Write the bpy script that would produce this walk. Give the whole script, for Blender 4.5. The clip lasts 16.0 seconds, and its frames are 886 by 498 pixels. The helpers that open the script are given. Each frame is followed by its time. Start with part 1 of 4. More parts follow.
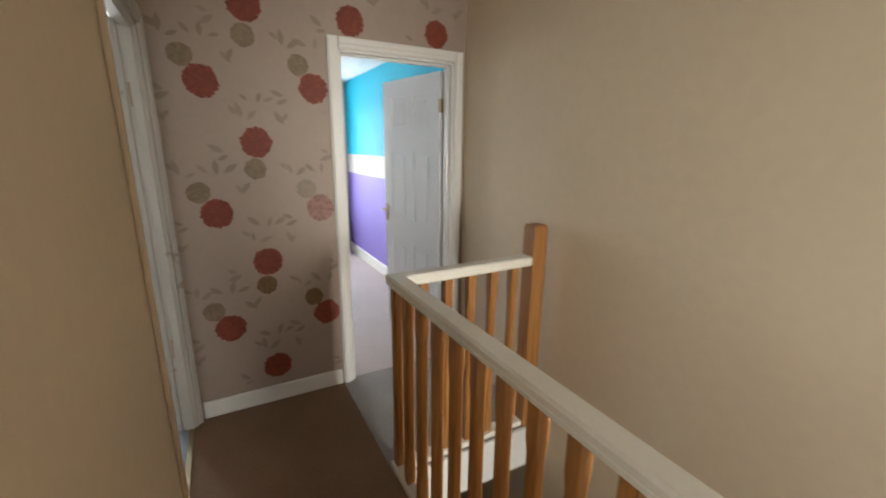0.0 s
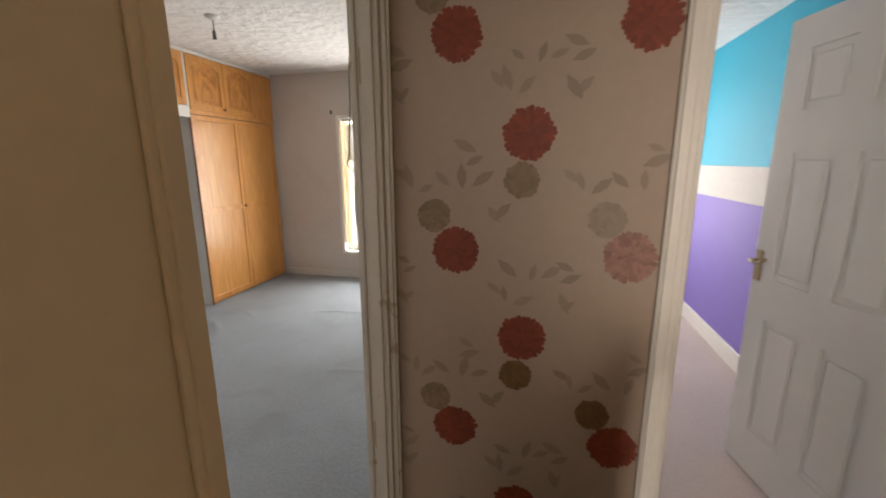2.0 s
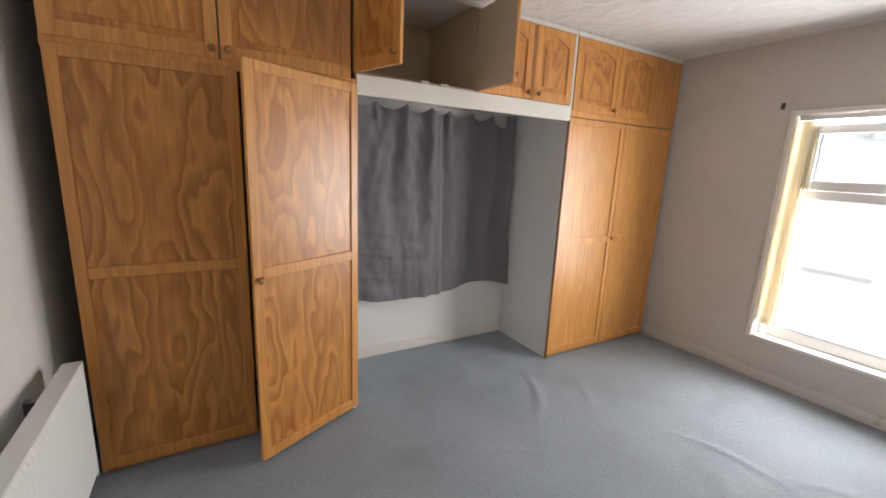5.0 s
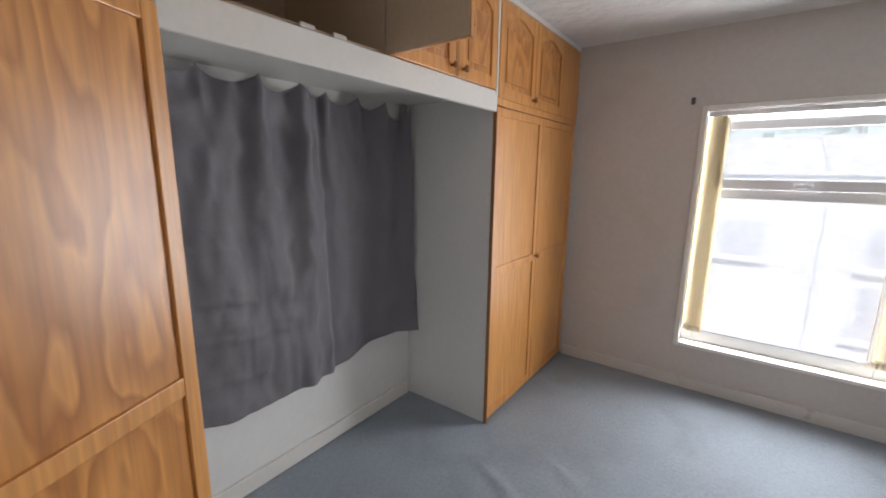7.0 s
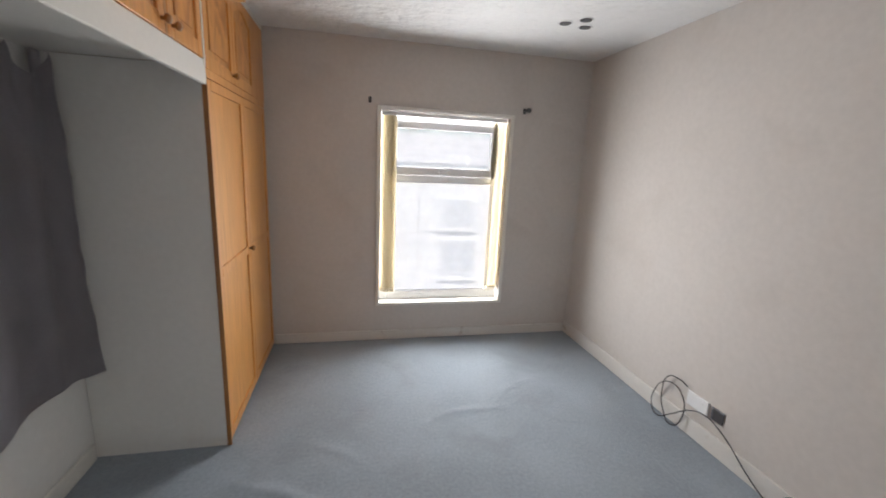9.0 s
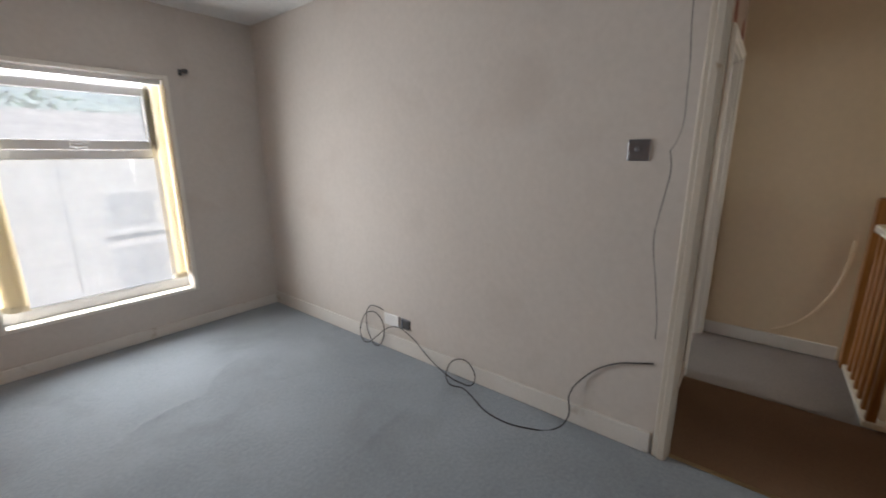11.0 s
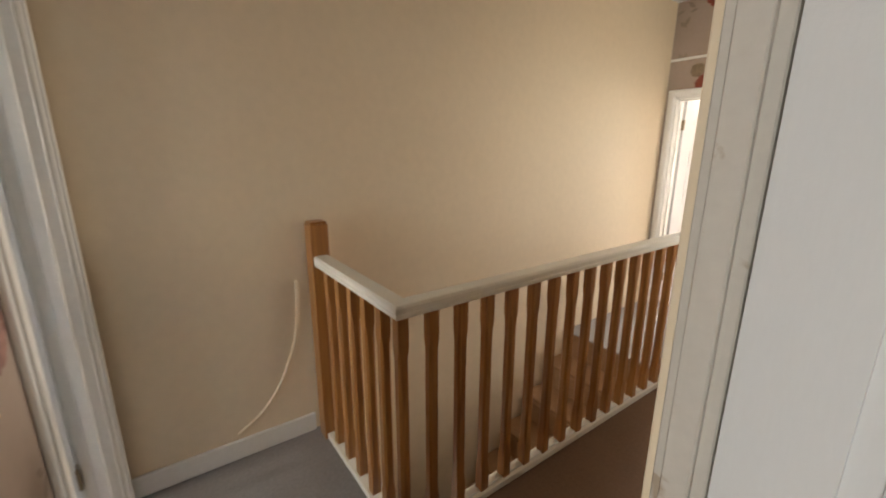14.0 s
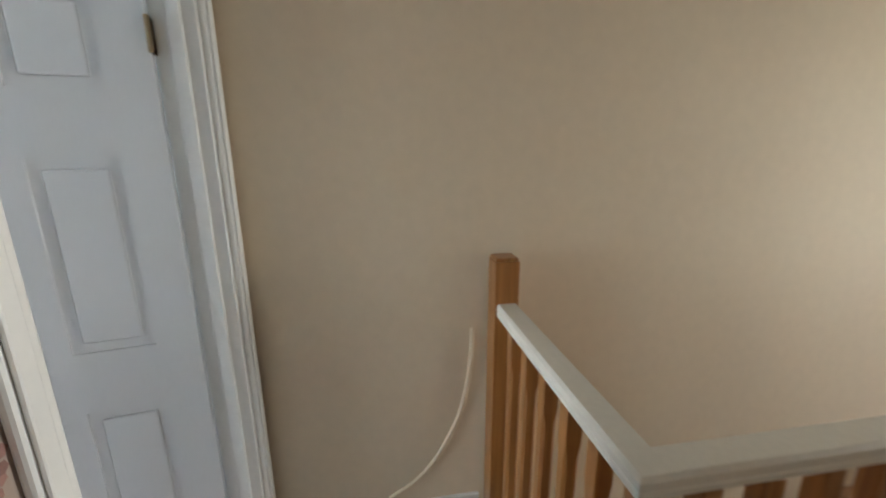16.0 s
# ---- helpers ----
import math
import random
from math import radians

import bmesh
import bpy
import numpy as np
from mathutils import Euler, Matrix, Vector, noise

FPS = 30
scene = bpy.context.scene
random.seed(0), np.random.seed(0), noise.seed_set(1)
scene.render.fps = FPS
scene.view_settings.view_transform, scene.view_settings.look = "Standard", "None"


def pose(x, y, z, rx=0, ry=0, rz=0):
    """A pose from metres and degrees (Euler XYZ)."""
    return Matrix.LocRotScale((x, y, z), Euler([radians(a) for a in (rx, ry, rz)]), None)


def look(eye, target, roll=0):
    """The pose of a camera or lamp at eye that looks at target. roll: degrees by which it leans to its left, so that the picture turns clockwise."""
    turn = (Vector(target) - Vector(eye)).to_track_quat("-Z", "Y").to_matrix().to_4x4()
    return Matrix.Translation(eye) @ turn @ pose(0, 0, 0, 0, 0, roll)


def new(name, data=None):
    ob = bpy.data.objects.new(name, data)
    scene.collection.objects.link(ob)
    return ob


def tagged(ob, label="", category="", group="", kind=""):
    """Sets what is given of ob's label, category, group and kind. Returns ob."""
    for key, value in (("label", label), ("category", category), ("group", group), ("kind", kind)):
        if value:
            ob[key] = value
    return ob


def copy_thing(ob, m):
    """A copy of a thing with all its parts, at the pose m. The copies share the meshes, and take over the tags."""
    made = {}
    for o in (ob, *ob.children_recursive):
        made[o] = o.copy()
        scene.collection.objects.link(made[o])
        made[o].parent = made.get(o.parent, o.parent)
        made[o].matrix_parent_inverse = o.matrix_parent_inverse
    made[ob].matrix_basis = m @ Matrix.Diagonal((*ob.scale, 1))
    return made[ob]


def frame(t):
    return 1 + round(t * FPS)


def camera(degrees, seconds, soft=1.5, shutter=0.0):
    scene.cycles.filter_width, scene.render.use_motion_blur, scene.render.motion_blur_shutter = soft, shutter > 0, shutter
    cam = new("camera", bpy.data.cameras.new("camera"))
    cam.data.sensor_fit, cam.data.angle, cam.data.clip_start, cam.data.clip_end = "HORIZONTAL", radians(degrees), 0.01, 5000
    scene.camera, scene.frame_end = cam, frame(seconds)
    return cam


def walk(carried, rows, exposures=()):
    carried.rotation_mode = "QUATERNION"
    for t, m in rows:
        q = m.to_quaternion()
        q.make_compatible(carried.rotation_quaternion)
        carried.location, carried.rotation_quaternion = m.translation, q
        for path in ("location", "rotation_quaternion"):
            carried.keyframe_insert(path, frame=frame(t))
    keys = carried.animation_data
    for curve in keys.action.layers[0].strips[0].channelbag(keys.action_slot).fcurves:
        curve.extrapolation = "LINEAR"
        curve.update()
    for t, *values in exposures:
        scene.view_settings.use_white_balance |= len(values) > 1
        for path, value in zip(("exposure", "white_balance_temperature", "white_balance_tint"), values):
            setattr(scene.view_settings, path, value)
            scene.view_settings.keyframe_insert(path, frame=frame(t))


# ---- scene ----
cam = camera(94.9, 16.0, soft=1.75, shutter=0.25)
PATH = [
    (0, (0.409, 0.774, 1.466), (1.338, 2.477, 0.979), 0.6),
    (0.5, (0.527, 1.027, 1.449), (0.988, 2.923, 1.009), 0.7),
    (1, (0.558, 1.316, 1.444), (0.811, 3.253, 1.016), -0.9),
    (1.5, (0.611, 1.597, 1.397), (0.592, 3.559, 1.011), -0.9),
    (2, (0.626, 1.873, 1.402), (0.183, 3.777, 0.98), -0.2),
    (2.5, (0.526, 2.131, 1.391), (-0.319, 3.892, 0.963), -0.1),
    (3, (0.371, 2.374, 1.373), (-0.859, 3.89, 0.939), -0.4),
    (3.5, (0.214, 2.624, 1.428), (-1.369, 3.76, 0.98), 1.3),
    (3.7, (0.156, 2.684, 1.432), (-1.516, 3.678, 0.97), 1.5),
    (5.8, (-0.732, 2.977, 1.51), (-2.419, 3.99, 1.152), 3.3),
    (6, (-0.838, 3.004, 1.517), (-2.43, 4.153, 1.137), 3.6),
    (6.5, (-1.1, 3.071, 1.479), (-2.497, 4.437, 1.05), 3.4),
    (7, (-1.391, 3.178, 1.499), (-2.553, 4.761, 1.118), 0.7),
    (7.5, (-1.644, 3.179, 1.509), (-2.377, 5.002, 1.136), -1.2),
    (8, (-1.826, 3.113, 1.563), (-2.118, 5.045, 1.136), -1.3),
    (8.2, (-1.853, 3.102, 1.562), (-1.983, 5.05, 1.129), 0.3),
    (10.3, (-1.825, 2.892, 1.417), (-0.653, 4.454, 0.984), -0.5),
    (10.5, (-1.83, 2.867, 1.415), (-0.548, 4.338, 0.973), -0.5),
    (11, (-1.779, 2.837, 1.376), (-0.258, 4.05, 0.914), -0.2),
    (11.5, (-1.55, 2.842, 1.338), (0.212, 3.657, 0.858), -0.1),
    (12, (-1.285, 2.882, 1.363), (0.575, 3.387, 0.83), -2.5),
    (12.5, (-0.965, 2.974, 1.354), (0.955, 3.066, 0.803), -2.6),
    (13, (-0.658, 2.959, 1.349), (1.219, 2.593, 0.763), -0.8),
    (13.5, (-0.286, 2.882, 1.375), (1.488, 2.132, 0.838), 0.4),
    (14, (-0.053, 2.859, 1.429), (1.523, 1.729, 0.941), 0.2),
    (14.5, (0.073, 2.819, 1.459), (1.452, 1.444, 1.003), 1.1),
    (15, (0.176, 2.709, 1.454), (1.658, 1.439, 1.016), 1.0),
    (15.5, (0.302, 2.668, 1.458), (2.059, 1.861, 0.945), 0.2),
    (16, (0.507, 2.687, 1.456), (2.419, 2.367, 0.963), -0.3),
]
EXPOSURES = [
    (0.0, 1.65, 6300, 5), (1.0, 1.36, 6200, 7), (1.5, 1.3, 6600, 11), (2.0, 1.22, 7400, 14), (2.5, 1.6, 7500, 14), (3.0, 1.62, 7300, 15), (3.5, 1.45, 6900, 14),
    (6.0, 1.35, 7000, 16), (6.5, 1.25, 6900, 18), (7.0, 1.12, 6500, 14), (8.0, 1.05, 6700, 13), (10.5, 0.9, 6700, 12), (11.0, 0.85, 6800, 12), (11.5, 1.12, 7000, 13), (12.0, 1.25, 7400, 13),
    (12.5, 1.45, 7900, 13), (13.0, 1.68, 7800, 14), (13.5, 1.6, 8400, 15), (14.0, 1.62, 7000, 10), (14.5, 1.5, 7000, 10), (15.0, 1.5, 6500, 8), (15.5, 1.5, 6200, 6), (16.0, 1.68, 5900, 3),
]
walk(cam, [(t, look(eye, target, roll)) for t, eye, target, roll in PATH], EXPOSURES)

# ---- world, sun, large lights ----
world = bpy.data.worlds.new("sky")
scene.world = world
world.use_nodes = True
wn = world.node_tree.nodes
sky = wn.new("ShaderNodeTexSky")
sky.sky_type = "NISHITA"
sky.sun_disc = False
sky.sun_elevation = radians(48)
sky.sun_rotation = radians(195)
wn["Background"].inputs[1].default_value = 0.15
world.node_tree.links.new(sky.outputs[0], wn["Background"].inputs[0])

sun = new("sun", bpy.data.lights.new("sun", "SUN"))
sun.data.energy, sun.data.angle, sun.data.color = 4.0, radians(8), (1.0, 0.95, 0.88)
sun.matrix_world = look((2, -6, 8), (0, 0, 0))


def window_light(name, eye, target, w, h, watts, colour, spread=180):
    lamp = new(name, bpy.data.lights.new(name, "AREA"))
    lamp.data.shape, lamp.data.size, lamp.data.size_y = "RECTANGLE", w, h
    lamp.data.energy, lamp.data.color = watts, colour
    lamp.data.spread = radians(spread)
    lamp.matrix_world = look(eye, target)
    return lamp


window_light("bedroom_daylight", (-1.1175, 6.438, 1.115), (-1.1175, 0, 1.115), 1.04, 1.54, 28, (0.95, 0.98, 1.0), 155)
window_light("back_room_daylight", (1.45, -3.7, 1.35), (1.45, 0, 1.25), 0.85, 1.4, 85, (1.0, 0.95, 0.9))
# Added lamp in an unseen window, brightens the landing's south end.
window_light("landing_added_light", (0.10, -0.08, 1.36), (2.0, -0.08, 1.1), 0.9, 1.1, 3.2, (1.0, 0.95, 0.9))
window_light("painted_room_daylight", (1.0, 6.66, 1.3), (1.0, 0, 1.0), 1.0, 1.2, 18, (0.92, 0.96, 1.0))


# ---- materials ----
def mat(name, base, rough=0.6, metal=0.0, vary=0.06, scale=6.0, bump=0.0, bump_scale=200.0, rand=0.0, spec=0.5, stain=None, stain_amt=0.0, stretch=(1, 1, 1), sheen=0.0, coat=0.0, stain_scale=1.7, stain_edge=(0.55, 0.75), relief=0.01):
    m = bpy.data.materials.new(name)
    m.use_nodes = True
    nt = m.node_tree
    n, ln = nt.nodes, nt.links
    b = n["Principled BSDF"]
    b.inputs["Roughness"].default_value, b.inputs["Metallic"].default_value = rough, metal
    b.inputs["Specular IOR Level"].default_value = spec
    b.inputs["Sheen Weight"].default_value = sheen
    b.inputs["Coat Weight"].default_value = coat
    tc = n.new("ShaderNodeTexCoord")
    mp = n.new("ShaderNodeMapping")
    mp.inputs["Scale"].default_value = stretch
    ln.new(tc.outputs["Object"], mp.inputs["Vector"])
    big = n.new("ShaderNodeTexNoise")
    big.inputs["Scale"].default_value, big.inputs["Detail"].default_value = scale * 0.25, 4
    fine = n.new("ShaderNodeTexNoise")
    fine.inputs["Scale"].default_value, fine.inputs["Detail"].default_value = scale * 8, 5
    for t in (big, fine):
        ln.new(mp.outputs[0], t.inputs["Vector"])
    add = n.new("ShaderNodeMath")
    add.operation = "ADD"
    ln.new(big.outputs[0], add.inputs[0])
    ln.new(fine.outputs[0], add.inputs[1])
    rng = n.new("ShaderNodeMapRange")
    rng.inputs["From Min"].default_value, rng.inputs["From Max"].default_value = 0.6, 1.4
    rng.inputs["To Min"].default_value, rng.inputs["To Max"].default_value = 1 - vary, 1 + vary
    ln.new(add.outputs[0], rng.inputs["Value"])
    mul = n.new("ShaderNodeVectorMath")
    mul.operation = "SCALE"
    mul.inputs[0].default_value = base
    ln.new(rng.outputs[0], mul.inputs["Scale"])
    out = mul.outputs[0]
    if rand:
        info = n.new("ShaderNodeNewGeometry")
        rr = n.new("ShaderNodeMapRange")
        rr.inputs["To Min"].default_value, rr.inputs["To Max"].default_value = 1 - rand, 1 + rand
        ln.new(info.outputs["Random Per Island"], rr.inputs["Value"])
        mul2 = n.new("ShaderNodeVectorMath")
        mul2.operation = "SCALE"
        ln.new(out, mul2.inputs[0])
        ln.new(rr.outputs[0], mul2.inputs["Scale"])
        out = mul2.outputs[0]
    if stain:
        st = n.new("ShaderNodeTexNoise")
        st.inputs["Scale"].default_value, st.inputs["Detail"].default_value, st.inputs["Distortion"].default_value = stain_scale, 6, 0.6
        ln.new(tc.outputs["Object"], st.inputs["Vector"])
        sr = n.new("ShaderNodeMapRange")
        sr.inputs["From Min"].default_value, sr.inputs["From Max"].default_value = stain_edge
        sr.inputs["To Max"].default_value = stain_amt
        ln.new(st.outputs[0], sr.inputs["Value"])
        mx = n.new("ShaderNodeMix")
        mx.data_type = "RGBA"
        ln.new(sr.outputs[0], mx.inputs["Factor"])
        ln.new(out, mx.inputs["A"])
        mx.inputs["B"].default_value = (*stain, 1)
        out = mx.outputs["Result"]
    ln.new(out, b.inputs["Base Color"])
    if bump:
        bn = n.new("ShaderNodeTexNoise")
        bn.inputs["Scale"].default_value, bn.inputs["Detail"].default_value = bump_scale, 4
        ln.new(tc.outputs["Object"], bn.inputs["Vector"])
        bp = n.new("ShaderNodeBump")
        bp.inputs["Strength"].default_value, bp.inputs["Distance"].default_value = bump, relief
        ln.new(bn.outputs[0], bp.inputs["Height"])
        ln.new(bp.outputs[0], b.inputs["Normal"])
    return m


def wood(name, light, dark, rings=9.0, stretch=(2.2, 2.2, 0.55), rough=0.42, figure=1.0):
    """Varnished softwood with the looping figure of rotary-cut veneer."""
    m = bpy.data.materials.new(name)
    m.use_nodes = True
    nt = m.node_tree
    n, ln = nt.nodes, nt.links
    b = n["Principled BSDF"]
    b.inputs["Coat Weight"].default_value, b.inputs["Coat Roughness"].default_value = 0.4, 0.28
    tc = n.new("ShaderNodeTexCoord")
    info = n.new("ShaderNodeObjectInfo")
    shift = n.new("ShaderNodeVectorMath")
    shift.operation = "SCALE"
    shift.inputs[0].default_value = (17.0, 9.0, 23.0)
    ln.new(info.outputs["Random"], shift.inputs["Scale"])
    plus = n.new("ShaderNodeVectorMath")
    ln.new(tc.outputs["Object"], plus.inputs[0])
    ln.new(shift.outputs[0], plus.inputs[1])
    mp = n.new("ShaderNodeMapping")
    mp.inputs["Scale"].default_value = stretch
    ln.new(plus.outputs[0], mp.inputs["Vector"])
    nz = n.new("ShaderNodeTexNoise")
    nz.inputs["Scale"].default_value, nz.inputs["Detail"].default_value, nz.inputs["Roughness"].default_value = 1.6, 3.0, 0.42
    ln.new(mp.outputs[0], nz.inputs["Vector"])
    mu = n.new("ShaderNodeMath")
    mu.operation = "MULTIPLY"
    mu.inputs[1].default_value = rings
    ln.new(nz.outputs[0], mu.inputs[0])
    fr = n.new("ShaderNodeMath")
    fr.operation = "FRACT"
    ln.new(mu.outputs[0], fr.inputs[0])
    patch = n.new("ShaderNodeTexNoise")
    patch.inputs["Scale"].default_value, patch.inputs["Detail"].default_value = 2.2, 2
    ln.new(mp.outputs[0], patch.inputs["Vector"])
    strength = n.new("ShaderNodeMapRange")
    strength.inputs["From Min"].default_value, strength.inputs["From Max"].default_value = 0.35, 0.65
    strength.inputs["To Min"].default_value, strength.inputs["To Max"].default_value = figure * 0.5, figure
    ln.new(patch.outputs[0], strength.inputs["Value"])
    mp2 = n.new("ShaderNodeMapping")
    mp2.inputs["Scale"].default_value = (90, 90, 4)
    ln.new(plus.outputs[0], mp2.inputs["Vector"])
    fine = n.new("ShaderNodeTexNoise")
    fine.inputs["Scale"].default_value, fine.inputs["Detail"].default_value = 1.0, 3
    ln.new(mp2.outputs[0], fine.inputs["Vector"])
    ramp = n.new("ShaderNodeValToRGB")
    e = ramp.color_ramp.elements
    e[0].position, e[0].color = 0.0, (*light, 1)
    e[1].position, e[1].color = 1.0, (*light, 1)
    mid = ramp.color_ramp.elements.new(0.8)
    mid.color = (*dark, 1)
    ln.new(fr.outputs[0], ramp.inputs[0])
    mr = n.new("ShaderNodeMapRange")
    mr.inputs["From Min"].default_value, mr.inputs["From Max"].default_value = 0.3, 0.7
    mr.inputs["To Min"].default_value, mr.inputs["To Max"].default_value = 0.86, 1.12
    ln.new(fine.outputs[0], mr.inputs["Value"])
    sc = n.new("ShaderNodeVectorMath")
    sc.operation = "SCALE"
    plain = n.new("ShaderNodeMix")
    plain.data_type = "RGBA"
    plain.inputs["A"].default_value = (*[0.7 * p + 0.3 * q for p, q in zip(light, dark)], 1)
    ln.new(strength.outputs[0], plain.inputs["Factor"])
    ln.new(ramp.outputs[0], plain.inputs["B"])
    ln.new(plain.outputs["Result"], sc.inputs[0])
    ln.new(mr.outputs[0], sc.inputs["Scale"])
    ln.new(sc.outputs[0], b.inputs["Base Color"])
    b.inputs["Roughness"].default_value = rough
    bp = n.new("ShaderNodeBump")
    bp.inputs["Strength"].default_value, bp.inputs["Distance"].default_value = 0.08, 0.002
    ln.new(fine.outputs[0], bp.inputs["Height"])
    ln.new(bp.outputs[0], b.inputs["Normal"])
    return m


CREAM = mat("cream_emulsion", (0.74, 0.615, 0.44), 0.75, vary=0.04, scale=3, bump=0.04, bump_scale=90)
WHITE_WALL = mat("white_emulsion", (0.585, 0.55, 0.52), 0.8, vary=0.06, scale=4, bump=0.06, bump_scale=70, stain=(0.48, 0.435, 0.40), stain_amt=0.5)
# Wall white lightened to make up daylight missing on west and south walls.
RECESSWHITE = mat("lighter_white_emulsion", (0.78, 0.775, 0.75), 0.7, vary=0.04, scale=4, bump=0.05, bump_scale=70, stain=(0.66, 0.64, 0.60), stain_amt=0.4)
CEILING = mat("swirled_ceiling_plaster", (0.74, 0.745, 0.745), 0.85, vary=0.04, scale=6, bump=1.0, bump_scale=11, relief=0.035)
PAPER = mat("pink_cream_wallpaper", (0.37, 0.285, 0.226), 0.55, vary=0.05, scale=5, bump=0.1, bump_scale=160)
GLOSS = mat("white_gloss_paint", (0.77, 0.75, 0.70), 0.3, vary=0.04, scale=6, bump=0.06, bump_scale=60, stain=(0.70, 0.66, 0.58), stain_amt=0.25)
WORNGLOSS = mat("chipped_white_gloss_paint", (0.55, 0.51, 0.45), 0.4, vary=0.06, scale=8, bump=0.1, bump_scale=50, stain=(0.34, 0.24, 0.15), stain_amt=0.75, stain_scale=9, stain_edge=(0.655, 0.70))
SKIRTPAINT = mat("chipped_off_white_skirting_paint", (0.66, 0.64, 0.61), 0.4, vary=0.06, scale=8, bump=0.1, bump_scale=50, stain=(0.42, 0.36, 0.30), stain_amt=0.6, stain_scale=7, stain_edge=(0.64, 0.70))
# Brown carpet lightened to stand in for light rising from the hall.
STAIRCARPET = mat("lightened_brown_stair_carpet", (0.42, 0.24, 0.12), 0.95, vary=0.18, scale=9, bump=0.6, bump_scale=420)
GREYFLEX = mat("paint_flecked_grey_flex", (0.15, 0.145, 0.14), 0.6, vary=0.4, scale=30, stain=(0.5, 0.48, 0.45), stain_amt=0.8, stain_scale=12)
DOORWHITE = mat("satin_white_door", (0.68, 0.68, 0.67), 0.35, vary=0.02, scale=5, bump=0.05, bump_scale=250, stretch=(6, 6, 1))
RAILPAINT = mat("cream_white_rail_paint", (0.76, 0.72, 0.62), 0.32, vary=0.05, scale=8, bump=0.05)
BLUECARPET = mat("blue_grey_carpet", (0.31, 0.36, 0.41), 0.95, vary=0.2, scale=7, bump=0.6, bump_scale=420, stain=(0.22, 0.25, 0.28), stain_amt=0.6, stain_scale=2.3, stain_edge=(0.52, 0.74), sheen=0.15)
BROWNCARPET = mat("brown_carpet", (0.235, 0.14, 0.082), 0.95, vary=0.16, scale=9, bump=0.6, bump_scale=420, stain=(0.2, 0.14, 0.1), stain_amt=0.35)
GREYCARPET = mat("grey_carpet", (0.30, 0.275, 0.26), 0.95, vary=0.15, scale=9, bump=0.6, bump_scale=420)
PINKCARPET = mat("pale_pink_carpet", (0.50, 0.42, 0.40), 0.95, vary=0.1, scale=9, bump=0.5, bump_scale=420)
TURQ = mat("turquoise_emulsion", (0.0, 0.36, 0.52), 0.7, vary=0.03, bump=0.1, bump_scale=90)
PURPLE = mat("purple_emulsion", (0.21, 0.15, 0.47), 0.7, vary=0.03, bump=0.1, bump_scale=90)
PINE = wood("varnished_pine_veneer", (0.67, 0.30, 0.075), (0.385, 0.135, 0.022), rings=12, stretch=(2.6, 2.6, 0.8), figure=1.0)
PINEPLAIN = wood("straight_grained_pine_veneer", (0.71, 0.34, 0.09), (0.55, 0.23, 0.05), rings=12, stretch=(4.5, 4.5, 0.35), figure=0.5)
PINEFRAME = wood("varnished_pine_frame", (0.70, 0.33, 0.09), (0.58, 0.24, 0.055), rings=5, stretch=(7, 7, 0.35))
NEWELWOOD = wood("stained_pine_newel", (0.40, 0.18, 0.045), (0.27, 0.10, 0.022), rings=6, stretch=(9, 9, 0.4))
CURTAIN = mat("charcoal_grey_curtain", (0.335, 0.32, 0.345), 0.5, vary=0.12, scale=20, bump=0.2, bump_scale=600, sheen=0.1)
UPVC = mat("white_upvc", (0.82, 0.83, 0.84), 0.25, vary=0.01)
BLIND = mat("cream_blind_fabric", (0.74, 0.68, 0.55), 0.8, vary=0.06, scale=12, bump=0.1)
BRASS = mat("aged_brass", (0.34, 0.27, 0.17), 0.35, metal=1.0, vary=0.15, scale=30)
STEEL = mat("brushed_steel", (0.26, 0.27, 0.30), 0.35, metal=1.0, vary=0.05, scale=30, stretch=(1, 1, 12))
BLACK = mat("black_cable_sheath", (0.025, 0.025, 0.028), 0.5, vary=0.1)
DARKGREY = mat("dark_grey_plastic", (0.06, 0.06, 0.065), 0.5, vary=0.1)
DULLPANEL = mat("unpainted_brown_board", (0.50, 0.41, 0.30), 0.7, vary=0.08, bump=0.1)
RADWHITE = mat("white_radiator_enamel", (0.80, 0.82, 0.80), 0.3, vary=0.02)
RED = mat("red_flower_print", (0.20, 0.035, 0.014), 0.6, vary=0.2, scale=40, rand=0.16)
FADED = mat("faded_flower_print", (0.29, 0.15, 0.12), 0.6, vary=0.2, scale=40, rand=0.2)
TAUPE = mat("taupe_flower_print", (0.22, 0.155, 0.095), 0.6, vary=0.15, scale=40, rand=0.14)
OLIVE = mat("brown_flower_print", (0.17, 0.095, 0.035), 0.6, vary=0.15, scale=40, rand=0.14)
LEAF = mat("taupe_leaf_print", (0.275, 0.215, 0.165), 0.6, vary=0.1, scale=40, rand=0.08)
RENDERWALL = mat("pale_rendered_wall", (0.80, 0.79, 0.77), 0.9, vary=0.06, bump=0.2, bump_scale=30)
# Roof tiles, foliage and far panes are paled to imitate outdoor glare.
SLATE = mat("paled_grey_tiles", (0.60, 0.58, 0.56), 0.7, vary=0.15, bump=0.3, bump_scale=20)
ASPHALT = mat("asphalt", (0.05, 0.05, 0.052), 0.9, vary=0.2, bump=0.4, bump_scale=90)
PAVING = mat("concrete_paving", (0.30, 0.29, 0.27), 0.9, vary=0.12, bump=0.3, bump_scale=60)
GRASS = mat("hillside_grass", (0.15, 0.19, 0.10), 0.95, vary=0.3, scale=1, bump=0.3, bump_scale=5)
FOLIAGE = mat("leaf_green", (0.14, 0.22, 0.13), 0.8, vary=0.3, scale=3, rand=0.35)
